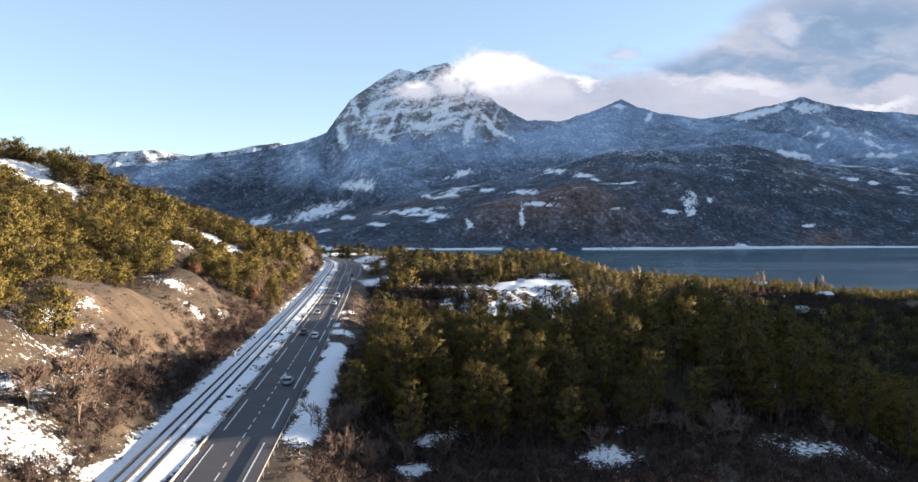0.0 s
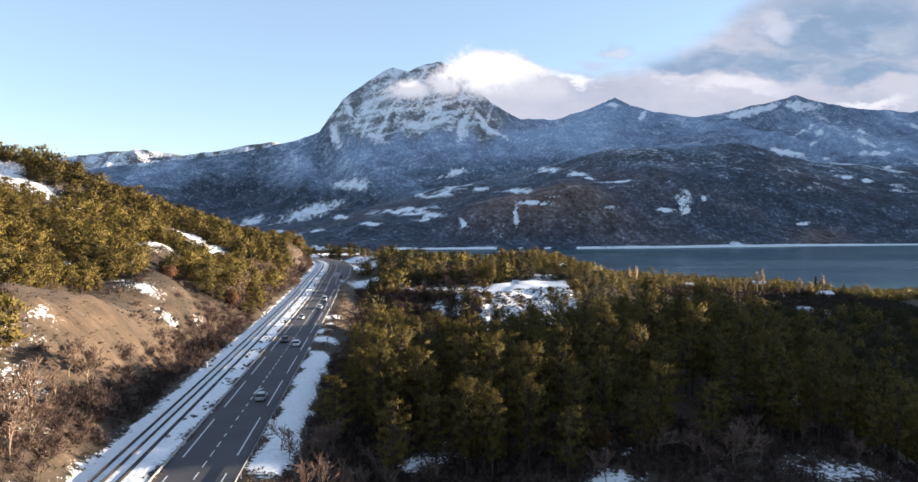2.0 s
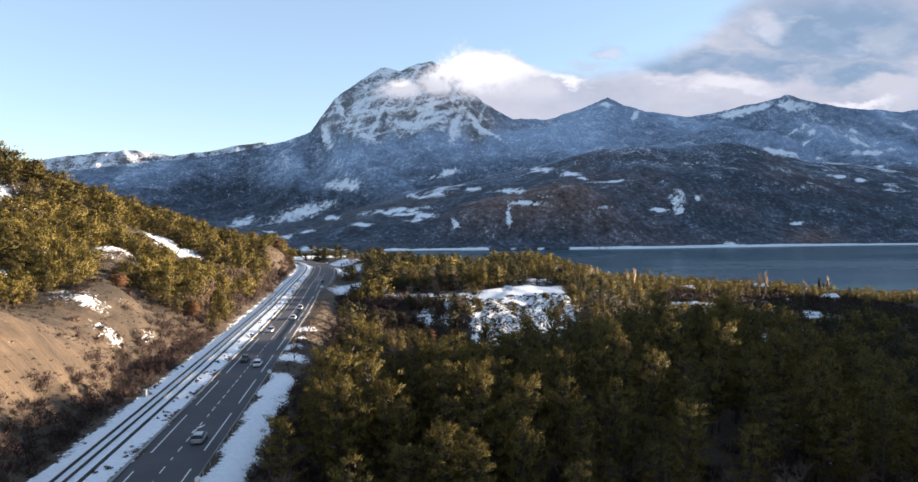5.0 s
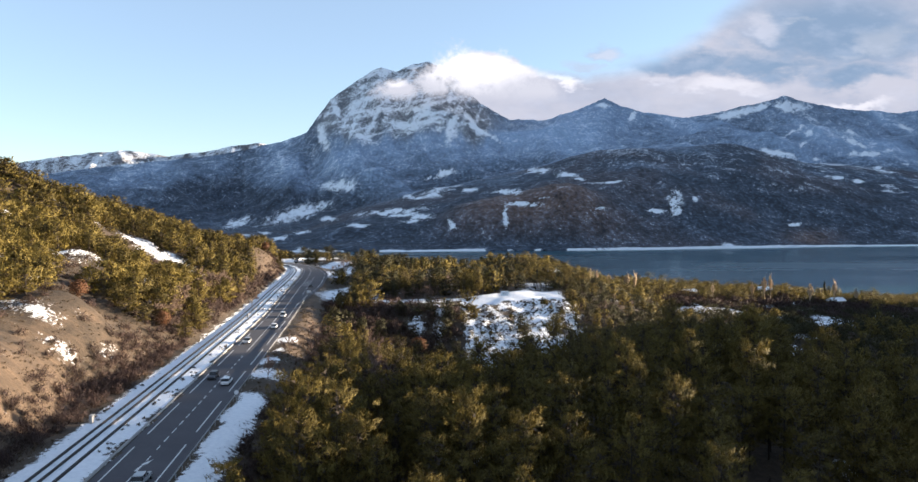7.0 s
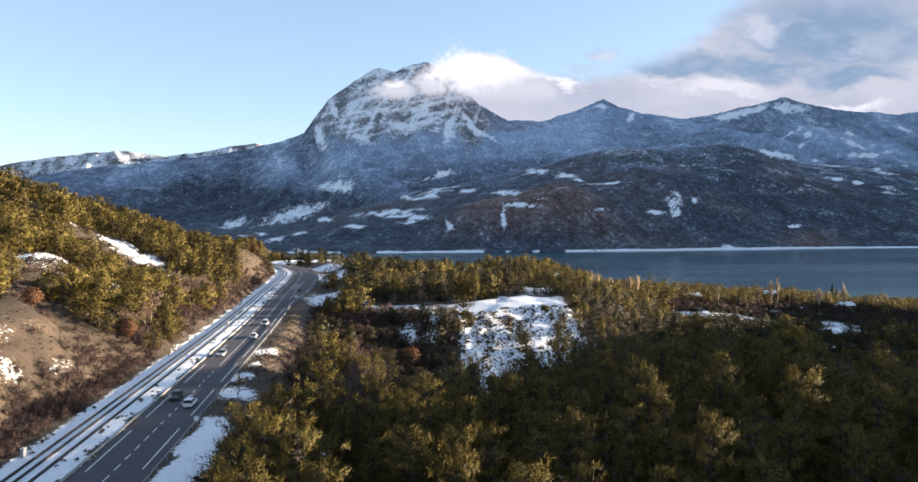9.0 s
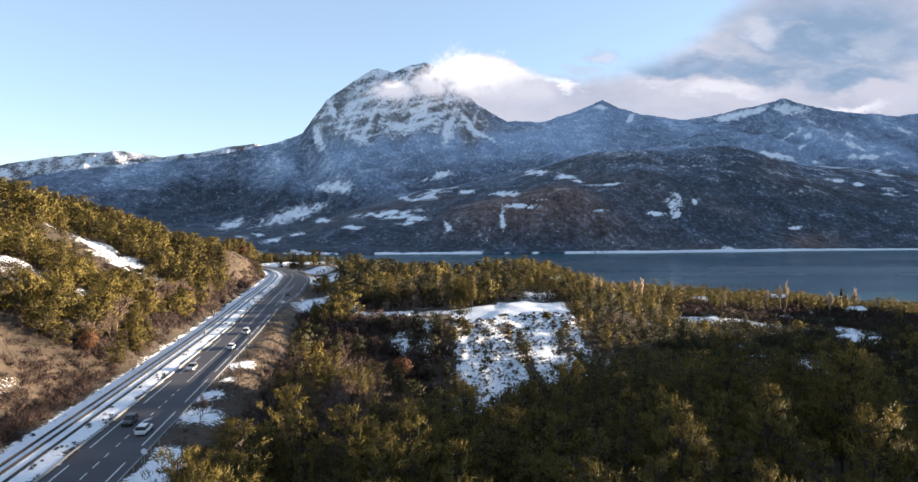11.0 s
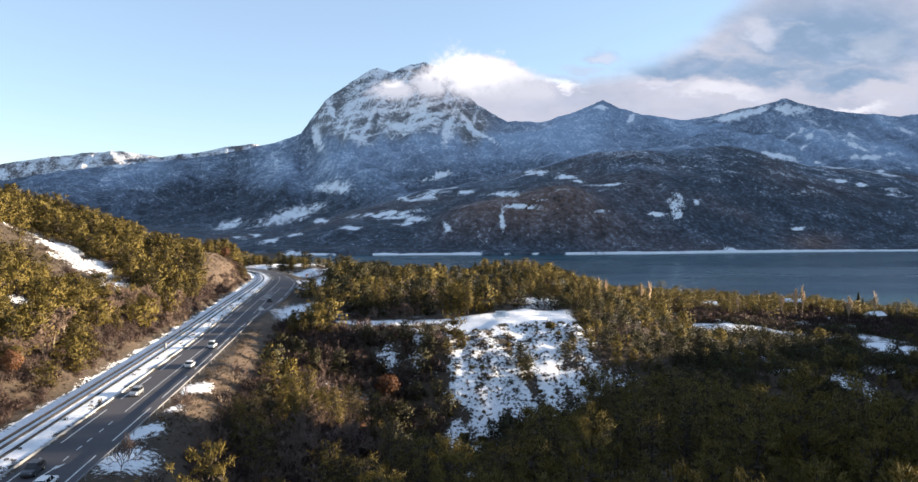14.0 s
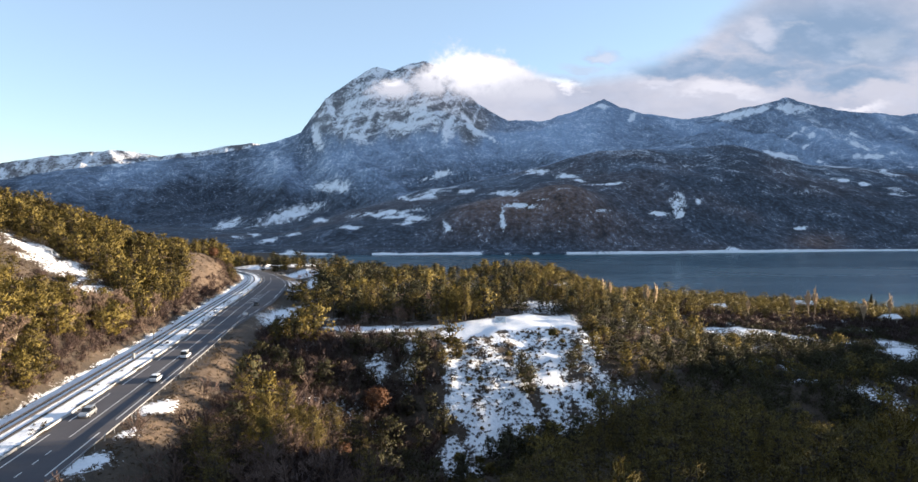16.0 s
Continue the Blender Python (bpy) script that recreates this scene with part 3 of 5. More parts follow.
def build_mountains():
    f, h0 = 1198.0, 372.0
    us = np.concatenate([np.linspace(-1.15, -0.78, 40), np.linspace(-0.775, 0.76, 760), np.linspace(0.77, 1.35, 50)])
    vs = np.concatenate([np.linspace(0, 0.02, 12), np.linspace(0.023, 1, 250)])
    sky = np.interp(us * f + 784, [q[0] for q in SKYLINE], [h0 - q[1] for q in SKYLINE]) / f
    sky = sky + (1.6 * fbm(us * 60, us * 0, 4, 30) + 1.0 * fbm(us * 240, us * 0, 3, 29)) / f
    U, V = np.meshgrid(us, vs)
    S = np.broadcast_to(sky, U.shape)
    shore = 2030 + 170 * sstep(U, 0.2, 0.7) + 25 * fbm(U * 9, U * 0, 4, 31)
    crest = 4350 + 150 * fbm(U * 4, U * 0 + 3, 3, 33)
    # depth runs from the shore over the bench to the crest, then down behind it
    Y = np.where(V < 0.9, shore + (crest - shore) * (V / 0.9) ** 1.25, crest + (V - 0.9) * 3500)
    t = np.clip((Y - shore) / (crest - shore), 0, 1)
    top = EYE + S * crest
    knob = np.exp(-((U - 0.125) / 0.115) ** 4) * np.exp(-((t - 0.085) / 0.06) ** 2) * sstep(t, 0.01, 0.05)
    # a wooded foreland before the high slopes
    brow = np.interp(U * f + 784, [300, 430, 560, 700, 850, 1000, 1110, 1270, 1400, 1580, 1800], [395, 392, 380, 338, 312, 272, 256, 254, 284, 300, 310])
    edge_t = 0.40 + 0.03 * fbm(U * 7, U * 0, 3, 42)
    lift = EYE + (h0 - brow) / f * (shore + (crest - shore) * 0.40) - LAKE
    foot = lift * (0.55 * sstep(t, -0.02, 0.22) + 0.45 * sstep(t, 0.12, edge_t)) * (1 - 0.22 * sstep(t, edge_t + 0.01, edge_t + 0.12)) + 85 * knob
    fore = 1 - sstep(t, edge_t - 0.01, edge_t + 0.05)
    rise = np.clip((t - 0.44) / 0.56, 0, 1)
    wall = 0.62 * rise ** 1.15 + 0.38 * rise ** 3.2
    Z = LAKE + foot * (1 - wall) + (top - LAKE) * wall
    X = U * Y
    gul = ridged(X / 420 + Y / 1500, Y / 900, 5, 51) - 0.55
    gul2 = ridged(X / 700 - Y / 800, Y / 1100, 4, 53) - 0.55
    sm = fbm(X / 130, Y / 200, 6, 57, 0.6)
    amp = sstep(t, 0.02, 0.12) * (1 - 0.9 * sstep(t, 0.9, 1.0))
    hump = rise * (1 - rise) * 4
    Z = Z + amp * (gul * (70 + 130 * hump) + gul2 * (30 + 150 * hump) + sm * (14 + 24 * rise)) * (1 - 0.55 * fore * sstep(t, 0.1, 0.3))
    Z = np.where(V > 0.9, top - (V - 0.9) * 2600, Z)
    Z = np.where(t < 0.0006, LAKE - 3, np.maximum(Z, LAKE + 0.6 + 600 * np.minimum(t, 0.02) + 120 * t))
    px = U * f + 784
    py = h0 - (Z - EYE) / Y * f

    def patch(rows, gain, power):
        out = np.zeros_like(X)
        wob = 6 * fbm(px / 14, py / 14, 3, 66)
        for cx, cy, sx, sy, turn in rows:
            c, sn = math.cos(radians(turn)), math.sin(radians(turn))
            a, b = (px - cx + wob) * c - (py - cy) * sn, (px - cx + wob) * sn + (py - cy + 0.6 * wob) * c
            out = np.maximum(out, gain * np.exp(-(a / sx) ** 2 - (b / sy) ** 2) ** power)
        return out * (1 + 0.75 * fbm((px + 0.8 * py) / 6, (py - 0.2 * px) / 5, 4, 65))

    # frost and painted haze thicken with height; snow lies in hollows, on ledges, on open fields and along the shore
    high = sstep(Z, 60, 400)
    hollow = fbm(X / 260 + Y / 900, Y / 600, 5, 61)
    field = sstep(fbm(X / 120, Y / 70, 4, 63), 0.25, 0.5) * sstep(t, 0.14, 0.22) * (1 - sstep(t, 0.42, 0.52)) * sstep(fbm(X / 600, Y / 500, 2, 64), -0.2, 0.3)
    snow = 0.10 + 0.12 * high + 0.20 * sstep(hollow, 0.0, 0.5) * high + 0.42 * field
    snow = np.maximum(snow, 1.2 * (1 - sstep(t, 0.004, 0.009 + 0.006 * fbm(U * 30, U * 0, 3, 68))) * np.maximum(sstep(U, 0.12, 0.3), sstep(fbm(U * 26, U * 0, 3, 62), -0.25, 0.05)))
    cliff = sstep(px, 560, 590) * (1 - sstep(px, 850, 900)) * sstep(252 - py + 22 * fbm(px / 30, px * 0, 3, 73), 0, 30)
    bands = fbm(px / 42, (py + 0.22 * px) / 5, 4, 71)
    tongue = fbm((px + 0.5 * py) / 9, (py - 0.3 * px) / 40, 4, 72)
    snow = snow + cliff * (0.0 + 0.34 * sstep(bands, 0.0, 0.5) + 0.26 * sstep(tongue, 0.05, 0.5))
    snow = np.maximum(snow, np.maximum(patch(PEAK_SNOW, 0.9, 0.8), np.maximum(patch(SLOPE_SNOW, 0.8, 0.7), np.maximum(patch(FIELD_SNOW, 0.8, 0.8), np.maximum(patch(TERRACE_SNOW, 0.85, 0.7), np.maximum(patch(BENCH_SNOW, 0.85, 0.7), patch(RIDGE_SNOW, 0.9, 0.7)))))))
    frost_haze = -0.30 + 0.82 * high - 0.22 * sstep(-U, 0.1, 0.4) + 0.55 * hollow + 0.9 * np.clip(gul, -0.25, 0.25) + 0.6 * np.clip(gul2, -0.25, 0.25) + 0.35 * fbm(X / 700, Y / 420, 3, 67)
    frost_haze = np.where(fore > 0.5, -0.50 - 0.2 * sstep(U, 0.3, 0.6) + 0.45 * hollow + 0.5 * fbm(X / 240, Y / 160, 4, 69) + 0.55 * sstep(t, 0.14, 0.42) - 0.5 * sstep(-U, 0.05, 0.25), frost_haze)
    # the patch at 1410, 408 also paints warm sun on brown shore trees
    earth = np.clip(0.9 * knob + 0.9 * gauss(px, py, 1410, 408, 45, 14) + 0.25 * fore * sstep(fbm(X / 330, Y / 260, 3, 74), 0.0, 0.4), 0, 1)
    frost_haze = frost_haze * (1 - knob) - 0.3 * knob
    m = grid_mesh("mountain_range", X, Y, Z, {"snow": snow, "rock": cliff, "frost_haze": np.clip(frost_haze, -0.3, 1), "earth": earth}, MOUNTAIN)
    tagged(m, "snow-dusted wooded mountains with a rocky peak over the lake", "mountain", kind="structure")


build_mountains()


def build_far_range():
    us = np.linspace(-1.0, 0.0, 200)
    vs = np.linspace(0, 1, 14)
    U, V = np.meshgrid(us, vs)
    px = U * 1198 + 784
    crest = np.interp(px, [-400, -100, 60, 150, 250, 330, 400, 450, 600], [290, 300, 285, 272, 261, 270, 262, 250, 250])
    Y = (4860 - 200 * (1 - V) + 25 * fbm(px / 12, V * 3, 4, 82)) / (1 - 0.1 * U)
    Z = EYE + (372 - crest - 3 * fbm(px / 25, px * 0, 4, 81)) / 1198 * 4880
    Z = Z - (1 - V) * 160 * (1 + 0.5 * fbm(px / 18, V * 3, 4, 83))
    X = U * Y
    far = grid_mesh("far_range", X, Y, Z, {"snow": 0.46 + 0.5 * fbm(px / 12, V * 4, 4, 85), "rock": np.full_like(X, 0.6), "frost_haze": np.full_like(X, -0.3), "earth": np.full_like(X, 1.0)}, MOUNTAIN)
    tagged(far, "distant pale snowy mountains in warm light", "mountain", kind="structure")


build_far_range()


def build_shade_range():
    """Unseen mountains added beside the view, towards the low sun, to shade the far slopes."""
    xs, ys = np.linspace(3000, 6000, 50), np.linspace(1400, 6000, 80)
    X, Y = np.meshgrid(xs, ys)
    r = sstep(X, 3000 + 0.12 * np.maximum(Y - 3600, 0), 4000) * (1 - sstep(X, 4600, 6000)) * sstep(Y, 1500, 2100) * (1 - sstep(Y, 5200, 5600))
    Z = LAKE - 3 + r * (2050 + 300 * fbm(X / 500, Y / 500, 5, 87))
    high = sstep(Z, 40, 700)
    g = grid_mesh("side_range", X, Y, Z, {"snow": 0.1 + 0.3 * high, "rock": 0 * X, "frost_haze": high, "earth": 0 * X}, MOUNTAIN)
    tagged(g, "unseen wooded snowy mountains added beside the lake for shade", "mountain", kind="structure")


build_shade_range()


def build_front_cloud():
    """The cloud that hangs before the peak's shoulder."""
    m, k = material("soft_cloud")
    p = where(k)
    xyz = k.n("ShaderNodeSeparateXYZ", {0: p})
    x, z = xyz.outputs[0], xyz.outputs[2]
    n = k.math("ADD", k.math("MULTIPLY", k.noise(0.0075, 6, 0.6, p), 0.75), k.math("MULTIPLY", k.noise(0.03, 5, 0.6, p), 0.25))

    def puff(cx, cy, rx, ry):
        a = k.math("DIVIDE", k.math("SUBTRACT", x, (cx - 784) / 1198 * 3900), rx / 1198 * 3900)
        b = k.math("DIVIDE", k.math("SUBTRACT", z, EYE + (372 - cy) / 1198 * 3900), ry / 1198 * 3900)
        return k.math("SUBTRACT", 1.0, k.math("SQRT", k.math("ADD", k.math("MULTIPLY", a, a), k.math("MULTIPLY", b, b))))

    shape = puff(832, 134, 84, 58)
    for args in ((712, 158, 56, 24), (772, 148, 54, 34), (892, 146, 74, 46), (800, 128, 56, 46), (940, 160, 60, 34)):
        shape = k.math("MAXIMUM", shape, puff(*args))
    alpha = k.step(k.math("ADD", shape, k.math("MULTIPLY_ADD", n, 1.7, -0.85)), 0.0, 0.75)
    alpha = k.math("MULTIPLY", alpha, k.step(z, EYE + (372 - 186) / 1198 * 3900, EYE + (372 - 158) / 1198 * 3900))
    # the cloud's sunlit top and greyer base are painted into its own glow
    bright = k.step(k.math("ADD", k.math("MAXIMUM", puff(842, 116, 92, 38), puff(706, 144, 20, 8)), k.math("MULTIPLY_ADD", n, 1.0, -0.5)), -0.35, 0.6)
    glow = k.n("ShaderNodeEmission", {"Color": k.mix(bright, (0.46, 0.425, 0.415), (0.74, 0.66, 0.60)), "Strength": 0.438})
    clear = k.n("ShaderNodeBsdfTransparent")
    mx = k.n("ShaderNodeMixShader", {0: alpha, 1: clear.outputs[0], 2: glow.outputs[0]})
    k.n("ShaderNodeOutputMaterial", {0: mx.outputs[0]})
    X, Z = np.meshgrid(np.linspace(-460, 800, 20), np.linspace(560, 1060, 10))
    c = grid_mesh("backdrop", X, np.full_like(X, 3900.0), Z, {}, m)
    tagged(c, "soft white cloud round the rocky peak", "cloud", kind="structure")


build_front_cloud()


# ---- road and railway ----
def strip(name, offs, zs, mat, a0=0.0, a1=1e9, step=1, bay=()):
    """A band along the road; bay: per offset, how far it follows the widening at the junction."""
    idx = np.where((ALONG >= a0) & (ALONG <= a1))[0][::step]
    P, N = SPINE[idx], RIGHT[idx]
    offs = np.broadcast_to(np.array(offs, float), (len(idx), len(offs))).copy()
    if bay:
        wide = sstep(ALONG[idx], 500, 600) * (1 - sstep(ALONG[idx], 660, 730))
        offs += wide[:, None] * np.array(bay)
    X = P[:, 0, None] + N[:, 0, None] * offs
    Y = P[:, 1, None] + N[:, 1, None] * offs
    Z = np.broadcast_to(np.array(zs, float), X.shape)
    return grid_mesh(name, X, Y, Z, {}, mat, False)


def part_of(parent, ob):
    ob.parent = parent
    return ob


def return_arrow(a):
    """A painted arrow on the middle line that bends back into its own lane."""
    i = int(np.searchsorted(ALONG, a))
    P, T, N = SPINE[i], TANGENT[i], RIGHT[i]
    rows = []
    for f in np.linspace(0, 1, 9):
        w = 0.11 if f < 0.6 else 0.42 * (1 - f) / 0.4 + 0.01
        mid = P + T * (4.6 * f) + N * (-0.25 + 1.1 * f * f)
        rows.append([(mid + N * o) for o in (-w, w)])
    q = np.array(rows)
    return grid_mesh("lane_arrow", q[..., 0], q[..., 1], np.full(q.shape[:2], 0.06), {}, PAINT, False)


def build_road():
    road = tagged(strip("road", [-5.0, -2.5, 0, 2.5, 5.2], [0.0, 0.02, 0.03, 0.02, 0.0], ASPHALT, bay=(0, 0, 0, 3, 5.8)), "grey asphalt two-lane road with white markings", "road", kind="structure")
    a = 5.0
    while a < ALONG[-1] - 30:
        part_of(road, strip("edge_line", [-3.81, -3.59], [0.05, 0.05], PAINT, a, a + 20))
        part_of(road, strip("edge_line", [3.59, 3.81], [0.05, 0.05], PAINT, a, a + 20, bay=(5.6, 5.6)))
        a += 26
    a = 200.0
    while a < 405:
        part_of(road, strip("centre_dash", [-0.09, 0.09], [0.055, 0.055], PAINT, a, a + 3))
        a += 4.33
    part_of(road, strip("centre_line", [-0.09, 0.09], [0.055, 0.055], PAINT, 412, 720))
    part_of(road, strip("lane_line", [3.5, 3.66], [0.055, 0.055], PAINT, 545, 640))
    for a in (325.5, 380.9):
        part_of(road, return_arrow(a))
    for i in range(5):
        b = 590 + i * 7
        part_of(road, strip("hatching", [0.5, 3.0], [0.055, 0.055], PAINT, b, b + 2.2))
    kerb = strip("kerb", [-5.5, -5.45, -5.25, -5.2], [0.1, 0.34, 0.34, 0.0], CONCRETE)
    tagged(kerb, "low pale concrete wall between road and railway", "wall", kind="structure")


build_road()


def build_rails():
    for off in (-12.5, -10.9):
        r = strip("rail", [off - 0.07, off - 0.05, off - 0.04, off + 0.04, off + 0.05, off + 0.07], [0.35, 0.4, 0.66, 0.66, 0.4, 0.35], RAILSTEEL)
        tagged(r, "dark steel rail on snow-covered ballast", "rail", group="railway track")
    for lo, hi in ((-12.62, -12.38), (-11.02, -10.78), (-9.45, -8.75)):
        b = strip("ballast", [lo, lo + 0.1, hi - 0.1, hi], [0.26, 0.37, 0.37, 0.26], GRAVEL)
        tagged(b, "dark gravel ballast showing through the snow", "ballast", kind="structure")


build_rails()


def at_road(a, off):
    """Place and heading beside the road's middle."""
    i = int(np.searchsorted(ALONG, a))
    x, y = SPINE[i] + RIGHT[i] * off
    return x, y, math.atan2(TANGENT[i, 1], TANGENT[i, 0])


def box_shape(sx, sy, sz, at=(0, 0, 0), bevel=0.02):
    bm = bmesh.new()
    bmesh.ops.create_cube(bm, size=1, matrix=Matrix.Translation(at) @ Matrix.Diagonal((sx, sy, sz, 1)))
    if bevel:
        bmesh.ops.bevel(bm, geom=bm.edges[:], offset=bevel, segments=1, affect="EDGES")
    return bm


def part(name, bm, mat, parent, label=""):
    me = bpy.data.meshes.new(name)
    bm.to_mesh(me)
    bm.free()
    me.materials.append(mat)
    ob = new(name, me)
    ob.parent = parent
    if label:
        tagged(ob, label)
    return ob


def build_guardrail():
    rail = new("guardrail")
    tagged(rail, "galvanised steel guardrail on posts beside the road", "guardrail")
    beam = strip("beam", [5.72, 5.80, 5.72, 5.80, 5.72], [0.72, 0.66, 0.58, 0.50, 0.44], STEEL, 225, 555)
    beam.parent = rail
    src = part("post", box_shape(0.10, 0.12, 1.0, (0, 0, 0.2)), STEEL, rail)
    a, first = 226.0, True
    while a < 555:
        x, y, h = at_road(a, 5.88)
        ob = src if first else new("post", src.data)
        ob.parent, first = rail, False
        ob.matrix_basis = Matrix.Translation((x, y, 0)) @ Matrix.Rotation(h, 4, "Z")
        a += 4


build_guardrail()


def loft(stations):
    """A closed hull from rows of (x, [(y, z), ...]), mirrored in y."""
    bm = bmesh.new()
    rings = []
    for x, pts in stations:
        ring = [bm.verts.new((x, y, z)) for y, z in pts] + [bm.verts.new((x, -y, z)) for y, z in reversed(pts)]
        rings.append(ring)
    n = len(rings[0])
    for r0, r1 in zip(rings, rings[1:]):
        for i in range(n):
            bm.faces.new((r0[i], r0[(i + 1) % n], r1[(i + 1) % n], r1[i]))
    bm.faces.new(rings[0][::-1]), bm.faces.new(rings[-1])
    bmesh.ops.recalc_face_normals(bm, faces=bm.faces[:])
    return bm


def wheel_shape(r, w, y, x, bev=0.04):
    bm = bmesh.new()
    bmesh.ops.create_cone(bm, cap_ends=True, segments=14, radius1=r, radius2=r, depth=w, matrix=Matrix.Translation((x, y, r if r > 0.25 else 0.31)) @ Matrix.Rotation(radians(90), 4, "X"))
    return bm


def make_car(label, paint, tall=1.46, length=4.3, van=False):
    car = new("car" if not van else "van")
    tagged(car, label, "car" if not van else "van", "cars on the road")
    h, belt, hw = length / 2, 0.92, 0.88
    lower = [(-h, [(0.55, 0.35), (0.74, 0.55), (0.66, 0.85)]), (-h + 0.12, [(0.7, 0.25), (0.85, 0.55), (0.78, 0.93)]), (-h * 0.45, [(0.74, 0.22), (hw, 0.55), (0.82, belt)]), (h * 0.28, [(0.74, 0.22), (hw, 0.55), (0.82, belt)]), (h - 0.28, [(0.7, 0.25), (0.84, 0.5), (0.74, 0.80)]), (h - 0.06, [(0.6, 0.3), (0.72, 0.5), (0.6, 0.66)]), (h, [(0.45, 0.35), (0.55, 0.48), (0.45, 0.58)])]
    body = part("body", loft(lower), paint, car)
    front, back = (h * 0.42, -h + 0.1)
    cabin = [(back, [(0.78, belt - 0.02), (0.74, belt + 0.04)]), (back + (0.12 if van else 0.42), [(0.80, belt - 0.02), (0.64, tall - 0.05)]), (front - 0.75, [(0.80, belt - 0.02), (0.62, tall - 0.04)]), (front, [(0.76, belt - 0.02), (0.70, belt + 0.02)])]
    part("windows", loft(cabin), CARGLASS, car, "dark tinted windows")
    roof = [(back + (0.10 if van else 0.40), [(0.66, tall - 0.09), (0.56, tall)]), (back + 0.9, [(0.66, tall - 0.08), (0.58, tall + 0.03)]), (front - 0.72, [(0.64, tall - 0.09), (0.55, tall - 0.01)])]
    part("roof", loft(roof), paint, car)
    for sx in (back + 0.55, front - 1.3):
        for sy in (0.735, -0.735):
            part("pillar", box_shape(0.09, 0.05, tall - belt, (sx, sy, (tall + belt) / 2 - 0.03), 0), paint, car)
    for sx in (-h * 0.6, h * 0.62):
        for sy in (0.78, -0.78):
            tyre = part("tyre", wheel_shape(0.31, 0.2, sy, sx), RUBBER, car, "black rubber tyre")
            part("rim", wheel_shape(0.2, 0.02, sy * 1.14, sx), STEEL, tyre)
    for sy in (0.55, -0.55):
        part("headlight", box_shape(0.12, 0.26, 0.12, (h - 0.14, sy, 0.64)), LAMPGLASS, car, "clear headlight")
        part("tail_light", box_shape(0.08, 0.2, 0.16, (-h + 0.06, sy, 0.78)), REDGLASS, car, "red tail light")
    part("number_plate", box_shape(0.02, 0.5, 0.11, (-h - 0.005, 0, 0.55), 0), PAINT, car)
    return car


def build_cars():
    kinds = {"silver": make_car("silver-grey hatchback driving on the asphalt road", SILVER), "white": make_car("white estate car driving on the asphalt road", WHITE, 1.48, 4.5),
             "van": make_car("small white van driving on the asphalt road", WHITE, 1.85, 4.4, True), "dark": make_car("dark grey car driving on the asphalt road", DARKCAR)}
    used = set()
    for kind, a, off, back in (("silver", 320.8, 1.95, 0), ("white", 376, 1.95, 0), ("white", 450, 2.0, 0), ("van", 476, 1.9, 0), ("dark", 381, -1.9, 1), ("silver", 424, -1.95, 1), ("dark", 581, 5.4, 0)):
        x, y, turn = at_road(a, off)
        m = Matrix.Translation((x, y, 0.03)) @ Matrix.Rotation(turn + (math.pi if back else 0), 4, "Z")
        if kind in used:
            copy_thing(kinds[kind], m)
        else:
            kinds[kind].matrix_basis = m
            used.add(kind)
    # cars left in the lay-by beyond the bend
    for kind, x, y, turn in (("dark", -88, 566, 1.2), ("silver", -104, 622, 0.9), ("dark", -109, 627, 0.9), ("white", -114, 632, 0.9), ("dark", -119, 637, 0.9), ("dark", -49, 446, 0.1), ("dark", -43, 450, 0.4)):
        c = copy_thing(kinds[kind], Matrix.Translation((x, y, land(np.array([x]), np.array([y]))[0] + 0.05)) @ Matrix.Rotation(turn, 4, "Z"))
        tagged(c, {"dark": "dark grey car parked on snow beside the road", "silver": "silver-grey car parked on snow beside the road", "white": "white estate car parked on snow beside the road"}[kind], group="parked cars")


build_cars()


# ---- trees ----
def tube(p, q, r0, r1, n=4):
    p, q = np.array(p, float), np.array(q, float)
    d = q - p
    d /= np.linalg.norm(d) + 1e-9
    a = np.cross(d, [0.3, 0.5, 0.81])
    a /= np.linalg.norm(a) + 1e-9
    b = np.cross(d, a)
    ang = np.arange(n) / n * 2 * np.pi
    ring = np.cos(ang)[:, None] * a + np.sin(ang)[:, None] * b
    v = np.concatenate([p + ring * r0, q + ring * r1])
    i = np.arange(n)
    j = (i + 1) % n
    f = np.concatenate([np.stack([i, j, j + n], 1), np.stack([i, j + n, i + n], 1)])
    return v, f


def join(pieces):
    vs, fs, o = [], [], 0
    for v, f in pieces:
        vs.append(v), fs.append(f + o)
        o += len(v)
    return np.concatenate(vs), np.concatenate(fs)


def sprays(rng, centres, dirs, per, length, width, spread, stray=0.65):
    """Slim triangles scattered round the centres, pointing outwards."""
    c = np.repeat(centres, per, 0) + rng.normal(0, 1, (len(centres) * per, 3)) * np.array(spread)
    d = np.repeat(dirs, per, 0) + rng.normal(0, stray, c.shape)
    d[:, 2] += 0.15
    d /= np.linalg.norm(d, axis=1)[:, None]
    s = np.cross(d, rng.normal(0, 1, c.shape))
    s /= np.linalg.norm(s, axis=1)[:, None] + 1e-9
    l = length * rng.uniform(0.6, 1.3, (len(c), 1))
    w = width * rng.uniform(0.6, 1.3, (len(c), 1))
    v = np.stack([c - d * l * 0.4 - s * w, c - d * l * 0.4 + s * w, c + d * l * 0.6], 1).reshape(-1, 3)
    return v, np.arange(len(v)).reshape(-1, 3)


